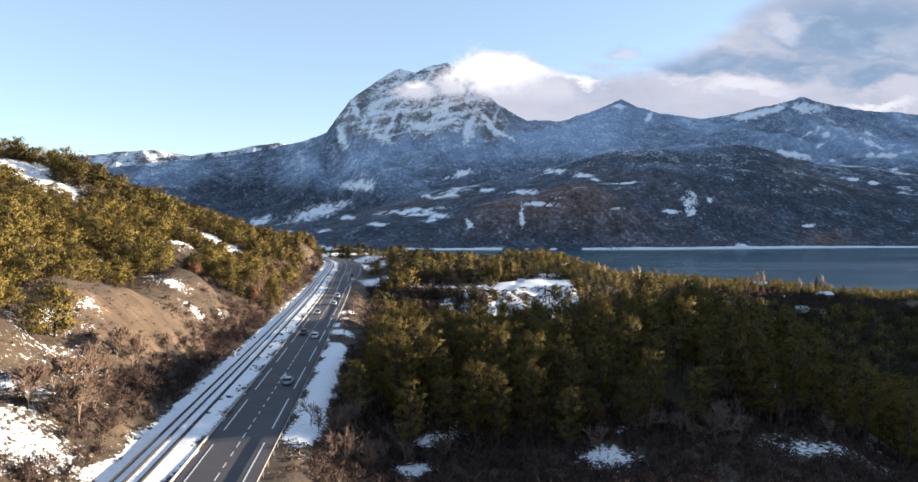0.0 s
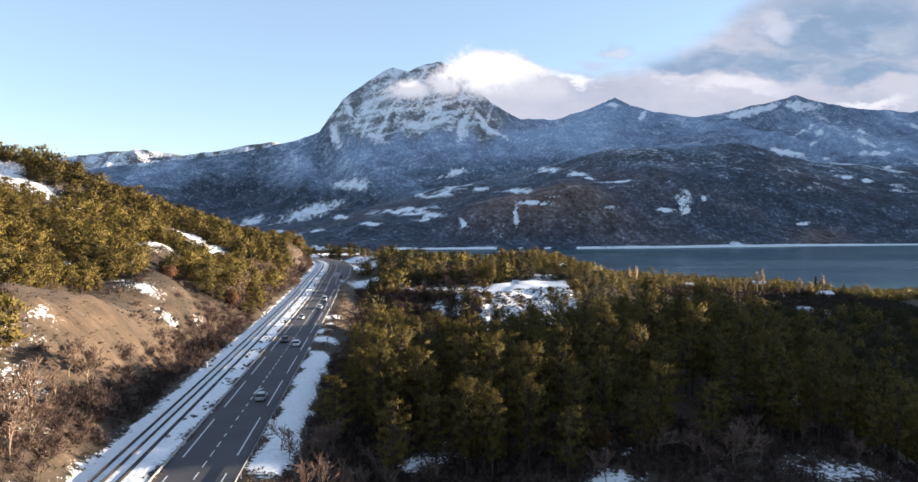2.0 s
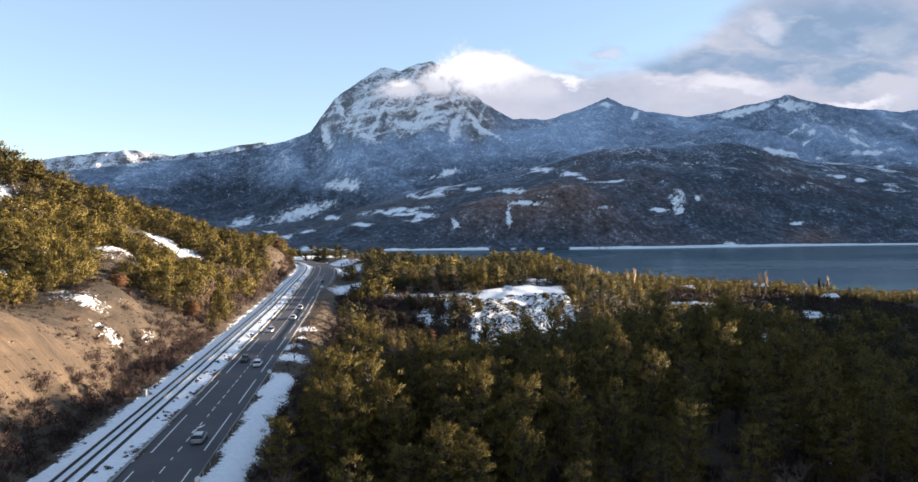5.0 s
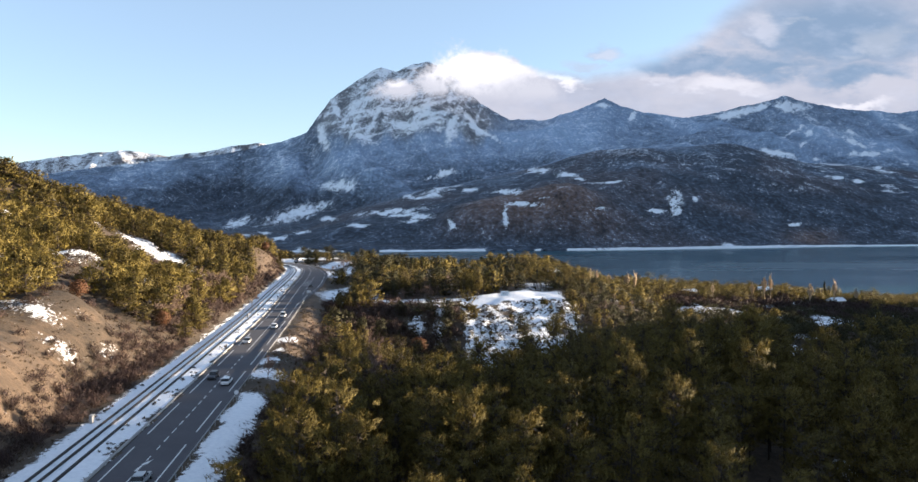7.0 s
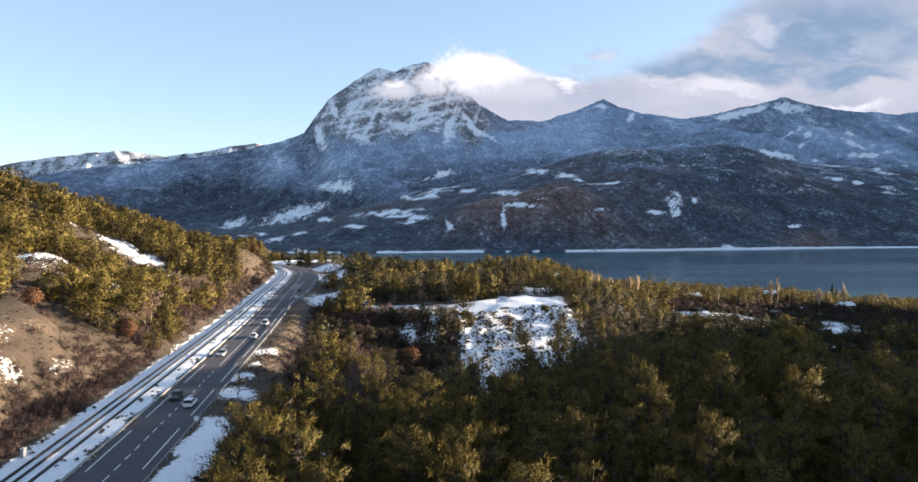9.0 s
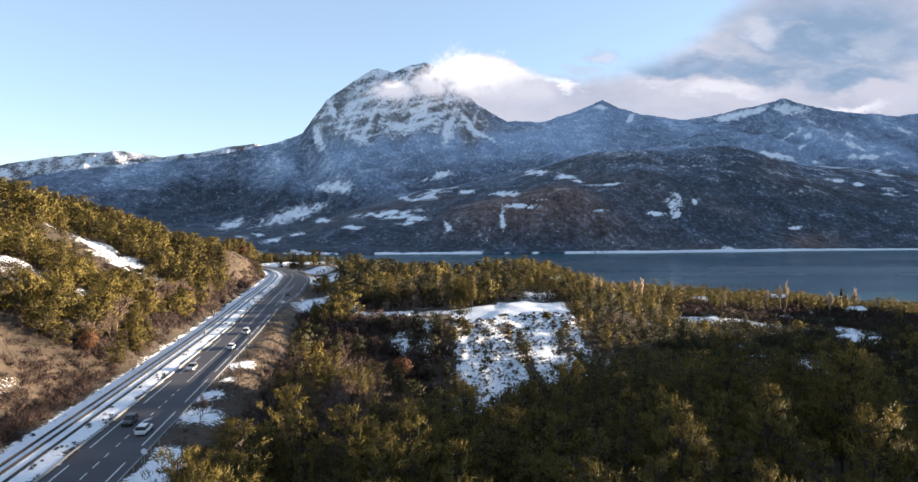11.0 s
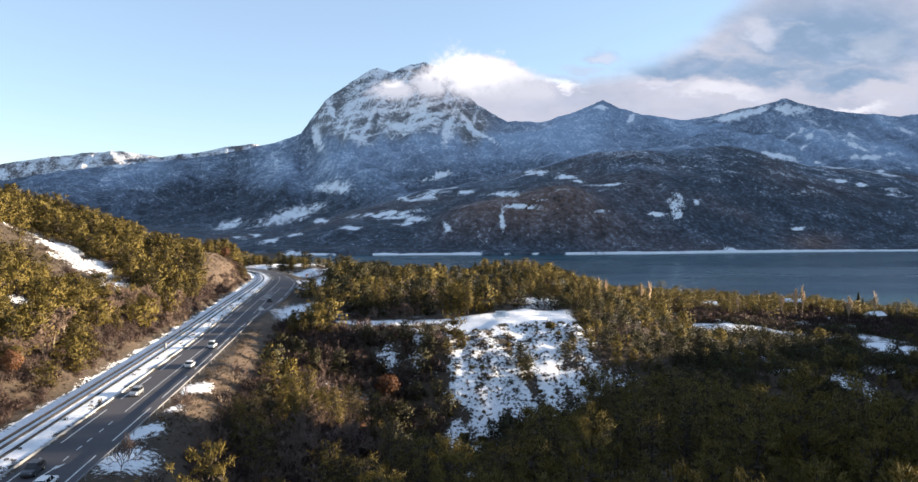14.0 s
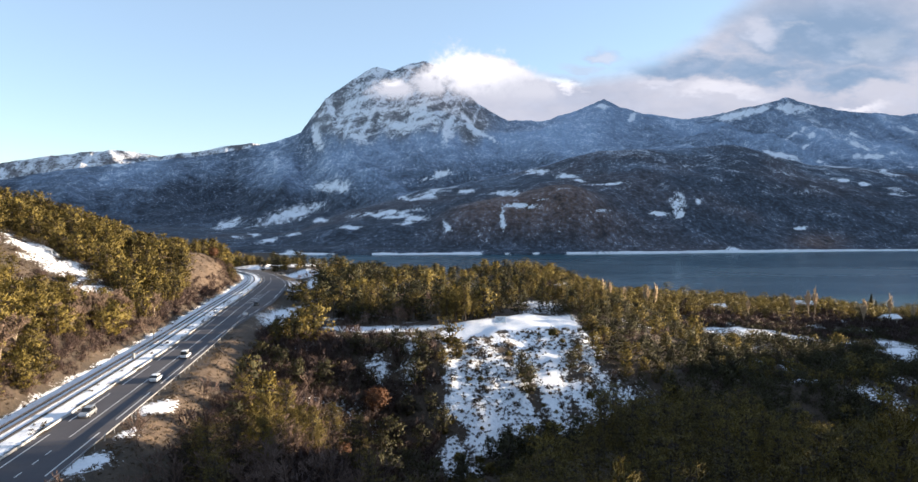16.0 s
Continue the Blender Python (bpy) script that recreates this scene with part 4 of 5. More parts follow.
def pine_shape(seed, height=9.0, radius=2.7, whorls=8, spokes=6, clumps=3, per=8, size=0.45, slim=0.06, bottom=0.12, spread=0.22, fill=0.8):
    """A pine: a trunk, whorls of boughs, and along each bough upswept brushes of thin needles."""
    rng = np.random.default_rng(seed)
    lean = rng.normal(0, 0.25, 2)
    trunk = [tube((0, 0, -0.6), (lean[0] * 0.5, lean[1] * 0.5, height * 0.5), 0.17, 0.11, 6), tube((lean[0] * 0.5, lean[1] * 0.5, height * 0.5), (*lean, height * 0.96), 0.11, 0.03, 5)]
    cs, ds = [], []
    lop, full = rng.uniform(0, 2 * np.pi), rng.uniform(0.5, 1.0)
    for w in range(whorls):
        g = (w + rng.uniform(0.0, 0.6)) / whorls
        h = bottom + (0.97 - bottom) * g
        prof = (0.72 + 0.85 * g) if g < 0.33 else max(0.0, 1 - ((g - 0.33) / 0.70) ** 1.5) ** full
        turn = rng.uniform(0, 6.28)
        mid = np.array([lean[0] * h, lean[1] * h, h * height])
        n = spokes if prof > 0.4 else max(3, spokes - 2)
        for b in range(n):
            az = turn + b * 6.28 / n + rng.uniform(-0.45, 0.45)
            ln = radius * (prof * rng.uniform(0.55, 1.25) + 0.07) * (1 + 0.22 * math.cos(az - lop))
            base = mid + np.array([0, 0, rng.normal(0, 0.22)])
            way = np.array([math.cos(az), math.sin(az), rng.uniform(-0.05, 0.22) + 0.3 * g])
            if ln > 1.0 and clumps > 2:
                trunk.append(tube(base, base + way * ln * 0.6, 0.032, 0.012, 3))
            for j in range(clumps):
                f = 0.30 + 0.72 * (j + rng.uniform(0.1, 0.9)) / clumps
                cs.append(base + way * ln * f + np.array([0, 0, 0.12 * ln * f * f]) + rng.normal(0, 0.12, 3))
                ds.append(np.array([math.cos(az), math.sin(az), 0.0]) * 0.5 + np.array([0, 0, 0.5]))
    cs, ds = np.array(cs), np.array(ds)
    crown = sprays(rng, cs, ds, per, size, size * slim, (spread, spread, spread * 0.6), 0.55)
    # broad inner boughs fill the crown's heart; their dark colour stands for shade
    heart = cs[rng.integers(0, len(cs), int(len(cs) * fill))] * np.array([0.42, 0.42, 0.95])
    inner_shade = sprays(rng, heart * np.array([0.85, 0.85, 0.97]), rng.normal(0, 1, heart.shape) * np.array([1, 1, 0.4]), 1, max(0.7, size * 1.3), 0.07 + size * 0.14, (0.2, 0.2, 0.15), 0.3)
    return join(trunk + [inner_shade]), crown


def bush_shape(seed, radius=1.2, height=1.3, count=170, size=0.4, slim=0.22):
    """A low rounded shrub: short stems and a ragged skin of leaf sprays."""
    rng = np.random.default_rng(seed)
    stems = [tube((0, 0, -0.3), (rng.normal(0, radius * 0.4), rng.normal(0, radius * 0.4), height * 0.7), 0.05, 0.02, 3) for _ in range(5)]
    d = rng.normal(0, 1, (count, 3))
    d[:, 2] = np.abs(d[:, 2])
    d /= np.linalg.norm(d, axis=1)[:, None]
    lump = 1 + 0.3 * np.sin(d[:, :1] * 5 + seed) * np.cos(d[:, 1:2] * 4)
    c = d * np.array([radius, radius, height]) * lump * rng.uniform(0.55, 1.0, (count, 1))
    return join(stems), sprays(rng, c, d * 0.6 + np.array([0, 0, 0.5]), 3, size, size * slim, (0.14, 0.14, 0.1))


def tuft_shape(seed, height=0.5, blades=9):
    rng = np.random.default_rng(seed)
    c = np.stack([rng.normal(0, 0.28, blades), rng.normal(0, 0.28, blades), np.full(blades, height * 0.3)], 1)
    d = np.stack([rng.normal(0, 0.5, blades), rng.normal(0, 0.5, blades), np.ones(blades)], 1)
    return (sprays(rng, c, d, 1, height, 0.09, (0.05, 0.05, 0.03)),)


def bare_shape(seed, height=8.0, spread=0.5, depth=5):
    """A leafless tree: forking limbs down to fine twigs, brought to the given height."""
    rng = np.random.default_rng(seed)
    trunk, twigs = [], []

    def grow(p, d, ln, r, lv):
        q = p + d * ln
        (trunk if lv < 2 else twigs).append(tube(p, q, max(r, 0.02), max(r * 0.62, 0.012), 5 if lv < 2 else 3))
        if lv >= depth:
            return
        for i in range(3 if lv else 6):
            e = d + rng.normal(0, spread, 3)
            e[2] += 0.20
            e /= np.linalg.norm(e)
            s = p + d * ln * (rng.uniform(0.45, 1.0) if lv else rng.uniform(0.3, 1.0))
            grow(s, e, ln * rng.uniform(0.58, 0.85), r * 0.55, lv + 1)

    grow(np.array([0, 0, 0.0]), np.array([rng.normal(0, .06), rng.normal(0, .06), 1.0]), 1.0, 0.034, 0)
    a, b = join(trunk), join(twigs)
    k = height / b[0][:, 2].max()
    return (a[0] * k - np.array([0, 0, 0.35]), a[1]), (b[0] * k - np.array([0, 0, 0.35]), b[1])


def swell(v, f):
    """Turn a crown's leaves outwards and give them the soft roundness of a whole crown."""
    lo, hi = np.percentile(v[:, 2], 4), np.percentile(v[:, 2], 97)
    mid = np.array([np.median(v[:, 0]), np.median(v[:, 1]), lo + 0.38 * (hi - lo)])
    wide = np.array([np.percentile(np.abs(v[:, 0] - mid[0]), 90), np.percentile(np.abs(v[:, 1] - mid[1]), 90), 0.55 * (hi - lo)]) + 0.05
    c = v[f].mean(1)
    out = (c - mid) / wide
    out /= np.linalg.norm(out, axis=1)[:, None] + 1e-6
    fn = np.cross(v[f[:, 1]] - v[f[:, 0]], v[f[:, 2]] - v[f[:, 0]])
    fn /= np.linalg.norm(fn, axis=1)[:, None] + 1e-9
    turn = (fn * out).sum(1) < 0
    f = f.copy()
    f[turn] = f[turn][:, [0, 2, 1]]
    fn[turn] *= -1
    face = 0.72 * out + 0.28 * fn + np.random.default_rng(3).normal(0, 0.10, out.shape)
    nv = np.zeros_like(v)
    for i in range(3):
        np.add.at(nv, f[:, i], face)
    return f, nv / (np.linalg.norm(nv, axis=1)[:, None] + 1e-9)


ROUND = {"pine_needles", "thicket_leaves", "dry_oak_leaves", "brown_scrub", "dark_heath"}


def round_normals(me, nv):
    a = me.attributes.new("custom_normal", "FLOAT_VECTOR", "POINT")
    a.data.foreach_set("vector", np.ascontiguousarray(nv, dtype=np.float32).ravel())


def mesh_from(name, shape, mat, tint=None):
    v, f = shape
    leafy = mat.name in ROUND and name in ("crown", "leaves")
    if leafy:
        f, nv = swell(v, f)
    me = raw_mesh(name, v, f, 3, leafy)
    if leafy:
        round_normals(me, nv)
    me.materials.append(mat)
    if tint is not None:
        a = me.attributes.new("tint", "FLOAT", "POINT")
        a.data.foreach_set("value", np.ascontiguousarray(tint, dtype=np.float32))
    return me


def make_tree(name, shape, mats, label, category, group, names=("trunk", "crown")):
    root = new(name)
    tagged(root, label, category, group)
    for nm, sh, mt in zip(names, shape, mats):
        o = new(nm, mesh_from(nm, sh, mt, np.full(len(sh[0]), 0.5)))
        o.parent = root
    return root


def scatter_stuff(name, shapes, mats, places, label, category):
    """Many plants as one object; places: x, y, z, turn, scale, tint."""
    rng = np.random.default_rng(5)
    allv, allf, allt, allm, alln, o = [], [], [], [], [], 0
    places = np.asarray(places)
    which = rng.integers(0, len(shapes), len(places))
    for w, shape in enumerate(shapes):
        pl = places[which == w]
        if not len(pl):
            continue
        for mi, (v, f) in enumerate(shape):
            c, s = np.cos(pl[:, 3])[:, None], np.sin(pl[:, 3])[:, None]
            if mats[mi].name in ROUND:
                f, nv = swell(v, f)
            else:
                fn = np.cross(v[f[:, 1]] - v[f[:, 0]], v[f[:, 2]] - v[f[:, 0]])
                nv = np.zeros_like(v)
                for i in range(3):
                    np.add.at(nv, f[:, i], fn)
                nv /= np.linalg.norm(nv, axis=1)[:, None] + 1e-9
            alln.append(np.stack([nv[None, :, 0] * c - nv[None, :, 1] * s, nv[None, :, 0] * s + nv[None, :, 1] * c, np.repeat(nv[None, :, 2], len(pl), 0)], -1).reshape(-1, 3))
            k = pl[:, 4][:, None]
            X = (v[None, :, 0] * c - v[None, :, 1] * s) * k + pl[:, 0, None]
            Y = (v[None, :, 0] * s + v[None, :, 1] * c) * k + pl[:, 1, None]
            Z = v[None, :, 2] * k * (0.9 + 0.25 * pl[:, 5, None]) + pl[:, 2, None]
            allv.append(np.stack([X, Y, Z], -1).reshape(-1, 3))
            allf.append((f[None] + (np.arange(len(pl)) * len(v))[:, None, None]).reshape(-1, 3) + o)
            allt.append(np.repeat(pl[:, 5], len(v)))
            allm.append(np.full(len(pl) * len(f), mi, np.int32))
            o += len(pl) * len(v)
    me = mesh_from(name, (np.concatenate(allv), np.concatenate(allf)), mats[0], np.concatenate(allt))
    me.polygons.foreach_set("use_smooth", np.ones(len(me.polygons), dtype=bool))
    round_normals(me, np.concatenate(alln))
    for mt in mats[1:]:
        me.materials.append(mt)
    me.polygons.foreach_set("material_index", np.concatenate(allm))
    return tagged(new(name, me), label, category, kind="stuff")


def sow(seed, box, spacing, density):
    """Jittered places in a box, kept by density(x, y, side)."""
    rng = np.random.default_rng(seed)
    x0, x1, y0, y1 = box
    gx, gy = np.meshgrid(np.arange(x0, x1, spacing), np.arange(y0, y1, spacing))
    x = gx.ravel() + rng.uniform(-0.5, 0.5, gx.size) * spacing
    y = gy.ravel() + rng.uniform(-0.5, 0.5, gx.size) * spacing
    side, along = beside(x, y)
    keep = rng.uniform(0, 1, len(x)) < density(x, y, side)
    x, y, side = x[keep], y[keep], side[keep]
    z = land(x, y, side)
    n = len(x)
    ok = z > LAKE + 2
    return np.stack([x, y, z, rng.uniform(0, 6.28, n), rng.uniform(0.75, 1.2, n), rng.uniform(0, 1, n)], 1)[ok]


def snow_here(x, y, side):
    return snow_cover(x, y, side, 0 * x)


def mound(x, y):
    """The bare cutting beside the line."""
    return gauss(x, y, -77, 158, 16, 27)


def clearing(x, y):
    """Open strips that run up the hillside."""
    out = np.zeros_like(x)
    for cx, cy, turn, long_, wide in ((-116, 356, 53, 46, 16), (-104, 262, 22, 22, 8), (-78, 192, 20, 26, 11)):
        c, sn = math.cos(radians(turn)), math.sin(radians(turn))
        a, b = -(x - cx) * sn + (y - cy) * c, (x - cx) * c + (y - cy) * sn
        out = np.maximum(out, np.exp(-(a / long_) ** 4 - (b / wide) ** 4))
    return out


def avenue(x, y):
    """The open snowy strip in front of the row of tall pines."""
    return sstep(x, -30, -24) * (1 - sstep(x, 12, 18)) * sstep(y, 308, 318) * (1 - sstep(y, 346, 350))


def cliff(x, y):
    """The bare rocky end of the cutting."""
    return gauss(x, y, -97, 452, 13, 40)


def left_wood(x, y, side):
    d = -side - 16
    clump = np.maximum(sstep(fbm(x / 17, y / 17, 3, 91), -0.7, -0.3), gauss(x, y, -82, 296, 9, 20))
    lying = np.maximum(snow_here(x, y, side), clearing(x, y))
    near = 2 + 5 * fbm(y / 26, y * 0, 2, 92) + 19 * (1 - sstep(y, 215, 245))
    low = sstep(d, near, near + 4 + 9 * (1 - sstep(y, 215, 245)))
    return low * clump * (1 - 0.93 * sstep(lying, 0.42, 0.62) * sstep(d, 14, 22)) * (1 - 1.3 * mound(x, y)) * np.clip(1 - 1.3 * cliff(x, y), 0, 1) * (1 - 0.4 * gauss(x, y, -110, 342, 22, 24))


def right_wood(x, y, side):
    s = snow_here(x, y, side)
    return sstep(side, 15, 24) * (1 - sstep(s, 0.3, 0.55)) * sstep(y - 0.05 * x, 108, 122) * (0.62 + 0.38 * sstep(fbm(x / 16, y / 16, 3, 95), -0.35, 0.1)) * (1 - 0.85 * gauss(x, y, -15, 205, 16, 30)) * (1 - 0.85 * gauss(x, y, 16, 236, 11, 34)) * (1 - 0.75 * gauss(x, y, 2, 216, 14, 22)) * (1 - 0.9 * gauss(x, y, -14, 290, 22, 34)) * np.where(y > 365, 0.6, 1.0) * (1 - 0.9 * gauss(x, y, -12, 232, 18, 36)) * (1 - avenue(x, y))


near_pines = [pine_shape(i, 12.0, 3.3, 9, 6, 3, 26, 0.52, 0.07, 0.26) for i in range(6)]
far_pines = [pine_shape(20 + i, 6.8, 3.4, 6, 6, 3, 9, 0.56, 0.25, 0.08, 0.34, 0.6) for i in range(6)]
mid_pines = [pine_shape(30 + i, 11.5, 3.3, 9, 6, 3, 15, 0.36, 0.12, 0.12, 0.26, 1.2) for i in range(4)]
wood_pines = [pine_shape(50 + i, 7.6, 4.0, 6, 6, 3, 4, 0.80, 0.30, 0.08, 0.42, 0.9) for i in range(5)]
dim_pines = [pine_shape(40 + i, 6.8, 3.0, 6, 5, 2, 5, 0.62, 0.22, 0.06, 0.46, 0.35) for i in range(5)]
PL = sow(1, (-330, -40, 60, 560), 5.6, left_wood)
PL[:, 4] *= np.random.default_rng(8).uniform(0.62, 1.28, len(PL)) * (1 - 0.4 * gauss(PL[:, 0], PL[:, 1], -112, 340, 16, 22) - 0.3 * gauss(PL[:, 0], PL[:, 1], -172, 300, 24, 20) - 0.2 * gauss(PL[:, 0], PL[:, 1], -92, 322, 16, 26))
PR = sow(2, (-40, 260, 100, 330), 4.6, right_wood)
PR[:, 4] *= np.random.default_rng(9).uniform(0.75, 1.25, len(PR)) * (0.8 + 0.4 * sstep(fbm(PR[:, 0] / 15, PR[:, 1] / 15, 3, 101), -0.3, 0.3))
PF = sow(3, (-260, 420, 330, 800), 6.8, lambda x, y, s: right_wood(x, y, s) * 0.9 * (1 - 0.85 * sstep(x, 66, 100) * sstep(y, 395, 425) * (1 - sstep(y, 525, 545))))
inside = lambda P: P[(P[:, 0] < 0.72 * P[:, 1] + 22) & (P[:, 0] > -0.72 * P[:, 1] - 30)]
PL, PR, PF = inside(PL), inside(PR), inside(PF)
for P in (PR, PF):
    P[:, 4] *= 1 - 0.38 * sstep(P[:, 0] + 0.4 * P[:, 1], 160, 200)
PR[:, 4] *= 1 - 0.3 * sstep(PR[:, 1], 205, 250) - 0.25 * gauss(PR[:, 0], PR[:, 1], 24, 116, 16, 10) - 0.45 * gauss(PR[:, 0], PR[:, 1], 16, 236, 12, 36)
PR[:, 4], PL[:, 4], PF[:, 4] = np.clip(PR[:, 4], 0.4, 0.98), np.clip(PL[:, 4], 0.5, 1.6), np.clip(PF[:, 4], 0.4, 1.1)
PR[:, 4] *= 1 + 0.22 * gauss(PR[:, 0], PR[:, 1], -6, 152, 14, 30)
# young, low pines stand downhill of the snowy clearings
away = np.stack([PL[:, 0], PL[:, 1] - 60], 1)
away /= np.linalg.norm(away, axis=1)[:, None]
for step, tallest in ((3, 0.2), (7, 0.3), (11, 0.42), (16, 0.55), (21, 0.68)):
    q = PL[:, :2] + away * step
    lying = sstep(snow_here(q[:, 0], q[:, 1], beside(q[:, 0], q[:, 1])[0]), 0.42, 0.56) * sstep(PL[:, 1], 230, 245)
    PL[:, 4] = np.minimum(PL[:, 4], tallest * lying + 2 * (1 - lying))
PL = PL[PL[:, 4] > 0.26]
close = (PR[:, 1] < 172) & (PR[:, 0] < 92)
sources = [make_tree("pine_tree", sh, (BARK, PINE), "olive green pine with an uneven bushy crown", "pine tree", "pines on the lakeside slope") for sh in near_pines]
for i, row in enumerate(PR[close]):
    x, y, z, turn, size, tint = row
    m = Matrix.Translation((x, y, z)) @ Matrix.Rotation(turn, 4, "Z") @ Matrix.Diagonal((size, size, size * (0.95 + 0.3 * tint), 1))
    if i < len(sources):
        sources[i].matrix_basis = m
    else:
        copy_thing(sources[i % 6], m)
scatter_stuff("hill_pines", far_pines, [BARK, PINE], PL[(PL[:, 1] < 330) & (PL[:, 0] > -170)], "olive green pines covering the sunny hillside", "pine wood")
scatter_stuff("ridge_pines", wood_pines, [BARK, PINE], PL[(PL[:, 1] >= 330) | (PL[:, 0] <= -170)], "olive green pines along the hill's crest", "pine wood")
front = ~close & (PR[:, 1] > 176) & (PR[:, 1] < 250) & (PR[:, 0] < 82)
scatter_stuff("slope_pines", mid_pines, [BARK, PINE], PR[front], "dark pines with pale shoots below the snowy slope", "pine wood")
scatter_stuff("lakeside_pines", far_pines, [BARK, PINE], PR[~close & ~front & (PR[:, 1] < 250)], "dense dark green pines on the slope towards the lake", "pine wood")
PT = np.concatenate([PF, PR[~close & (PR[:, 1] >= 250)]])
PT[:, 4] *= 1 + 0.25 * sstep(fbm(PT[:, 0] / 13, PT[:, 1] / 13, 3, 103), -0.1, 0.3)
# the same shore pines; clumps in a darker leaf colour stand for shade
shaded = fbm(PT[:, 0] / 17, PT[:, 1] / 17, 3, 104) + np.random.default_rng(35).normal(0, 0.25, len(PT)) > -0.12
scatter_stuff("shore_pines", wood_pines, [BARK, PINE], PT[~shaded], "olive green pines above the lake shore", "pine wood")
scatter_stuff("shore_evergreens", wood_pines, [BARK, THICKET], PT[shaded], "pines above the lake shore, shade put into darker needles", "evergreen wood")

PS = sow(4, (60, 470, 455, 640), 5.3, lambda x, y, s: 0.85 * sstep(fbm(x / 22, y / 12, 3, 96), -0.35, 0.05) * (1 - sstep(snow_here(x, y, s), 0.4, 0.6)) * sstep(y - 0.30 * x, 425, 455))
PS[:, 4] *= np.random.default_rng(10).uniform(0.7, 1.3, len(PS))
scatter_stuff("shore_wood", dim_pines, [BARK, PINE], inside(PS), "dark belt of pines along the lake shore", "pine wood")

# shrubs and dry grass
def toe(x, y, s):
    d = -s - 16
    return np.maximum(0.9 * sstep(d, 0.5, 2) * (1 - sstep(d, 7 + 4 * sstep(y, 135, 150) * (1 - sstep(y, 215, 235)), 14)), 0.07 * sstep(d, 8, 12) * (1 - sstep(d, 40, 70))) * (1 - 1.1 * mound(x, y) * sstep(d, 4, 8)) * np.clip(1 - 1.08 * cliff(x, y) * sstep(d, 3, 7), 0, 1) * (1 - sstep(snow_here(x, y, s), 0.4, 0.6))


SC = sow(11, (-200, -40, 60, 520), 1.75, toe)
SC[:, 4] *= 0.95
SR = sow(12, (-60, 110, 90, 345), 2.0, lambda x, y, s: sstep(s, 9 + 4 * sstep(y, 185, 205), 15 + 5 * sstep(y, 185, 205)) * (1 - sstep(s, 40, 70) * sstep(y, 128, 140)) * 0.85 * (1 - sstep(snow_here(x, y, s), 0.35, 0.6)) * (1 - 0.9 * avenue(x, y)))
SR[:, 4] *= 1 + 0.5 * sstep(SR[:, 1], 185, 205)
scatter_stuff("hill_scrub", [bush_shape(i, 1.3, 1.7, 46, 0.75, 0.07) for i in range(4)], [TWIG, SCRUB], SC, "leafless brown scrub on the cutting beside the railway", "scrub")
scatter_stuff("bank_scrub", [bush_shape(10 + i, 1.3, 1.8, 36, 0.85, 0.07) for i in range(4)], [TWIG, SCRUB], SR, "leafless brown scrub on the bank below the road", "scrub")
KN = sow(13, (-14, 64, 262, 336), 1.0, lambda x, y, s: 0.8 * sstep(snow_here(x, y, s), 0.28, 0.45) * (1 - sstep(y - 0.2 * x, 314, 319)) * sstep(fbm(x / 3.0, y / 3.4, 3, 97), -0.5, 0.1))
KN[:, 4] *= np.random.default_rng(14).choice([0.4, 0.5, 0.7, 1.1], len(KN), p=[0.4, 0.35, 0.2, 0.05])
scatter_stuff("slope_tufts", [bush_shape(20 + i, 0.85, 0.8, 22, 0.5) for i in range(4)], [TWIG, HEATH], KN, "dark tufts of heath poking through the snow", "heath")
GR = sow(14, (-190, 20, 70, 490), 1.25, lambda x, y, s: (1 - 0.75 * mound(x, y)) * np.where(s < 0, sstep(-s - 16, 0, 2) * (1 - sstep(-s - 16, 50, 90)), sstep(s, 6.5, 8) * (1 - sstep(s, 20, 30)) * (1 - sstep(y, 320, 330))) * (1 - sstep(snow_here(x, y, s), 0.55, 0.8)) * (0.25 + 0.75 * sstep(fbm(x / 8, y / 8, 3, 98), -0.2, 0.3)))
scatter_stuff("dry_grass", [tuft_shape(i) for i in range(5)], [foliage("dry_grass_blades", (0.045, 0.033, 0.020), (0.15, 0.106, 0.062))], GR, "tufts of dry straw-coloured winter grass", "grass")
VG = sow(15, (-120, -25, 70, 470), 1.1, lambda x, y, s: 0.28 * (sstep(-s, 6.0, 6.6) * (1 - sstep(-s, 8.2, 9.0)) + sstep(-s, 13.8, 15.2) * (1 - sstep(-s, 16.5, 17))) * sstep(fbm(x / 5, y / 5, 3, 99), -0.1, 0.25))
VG[:, 4] *= 0.55
scatter_stuff("verge_tufts", [bush_shape(30 + i, 0.6, 0.6, 16, 0.4) for i in range(3)], [TWIG, HEATH], VG, "dark weeds poking through the snowy verge", "weeds")


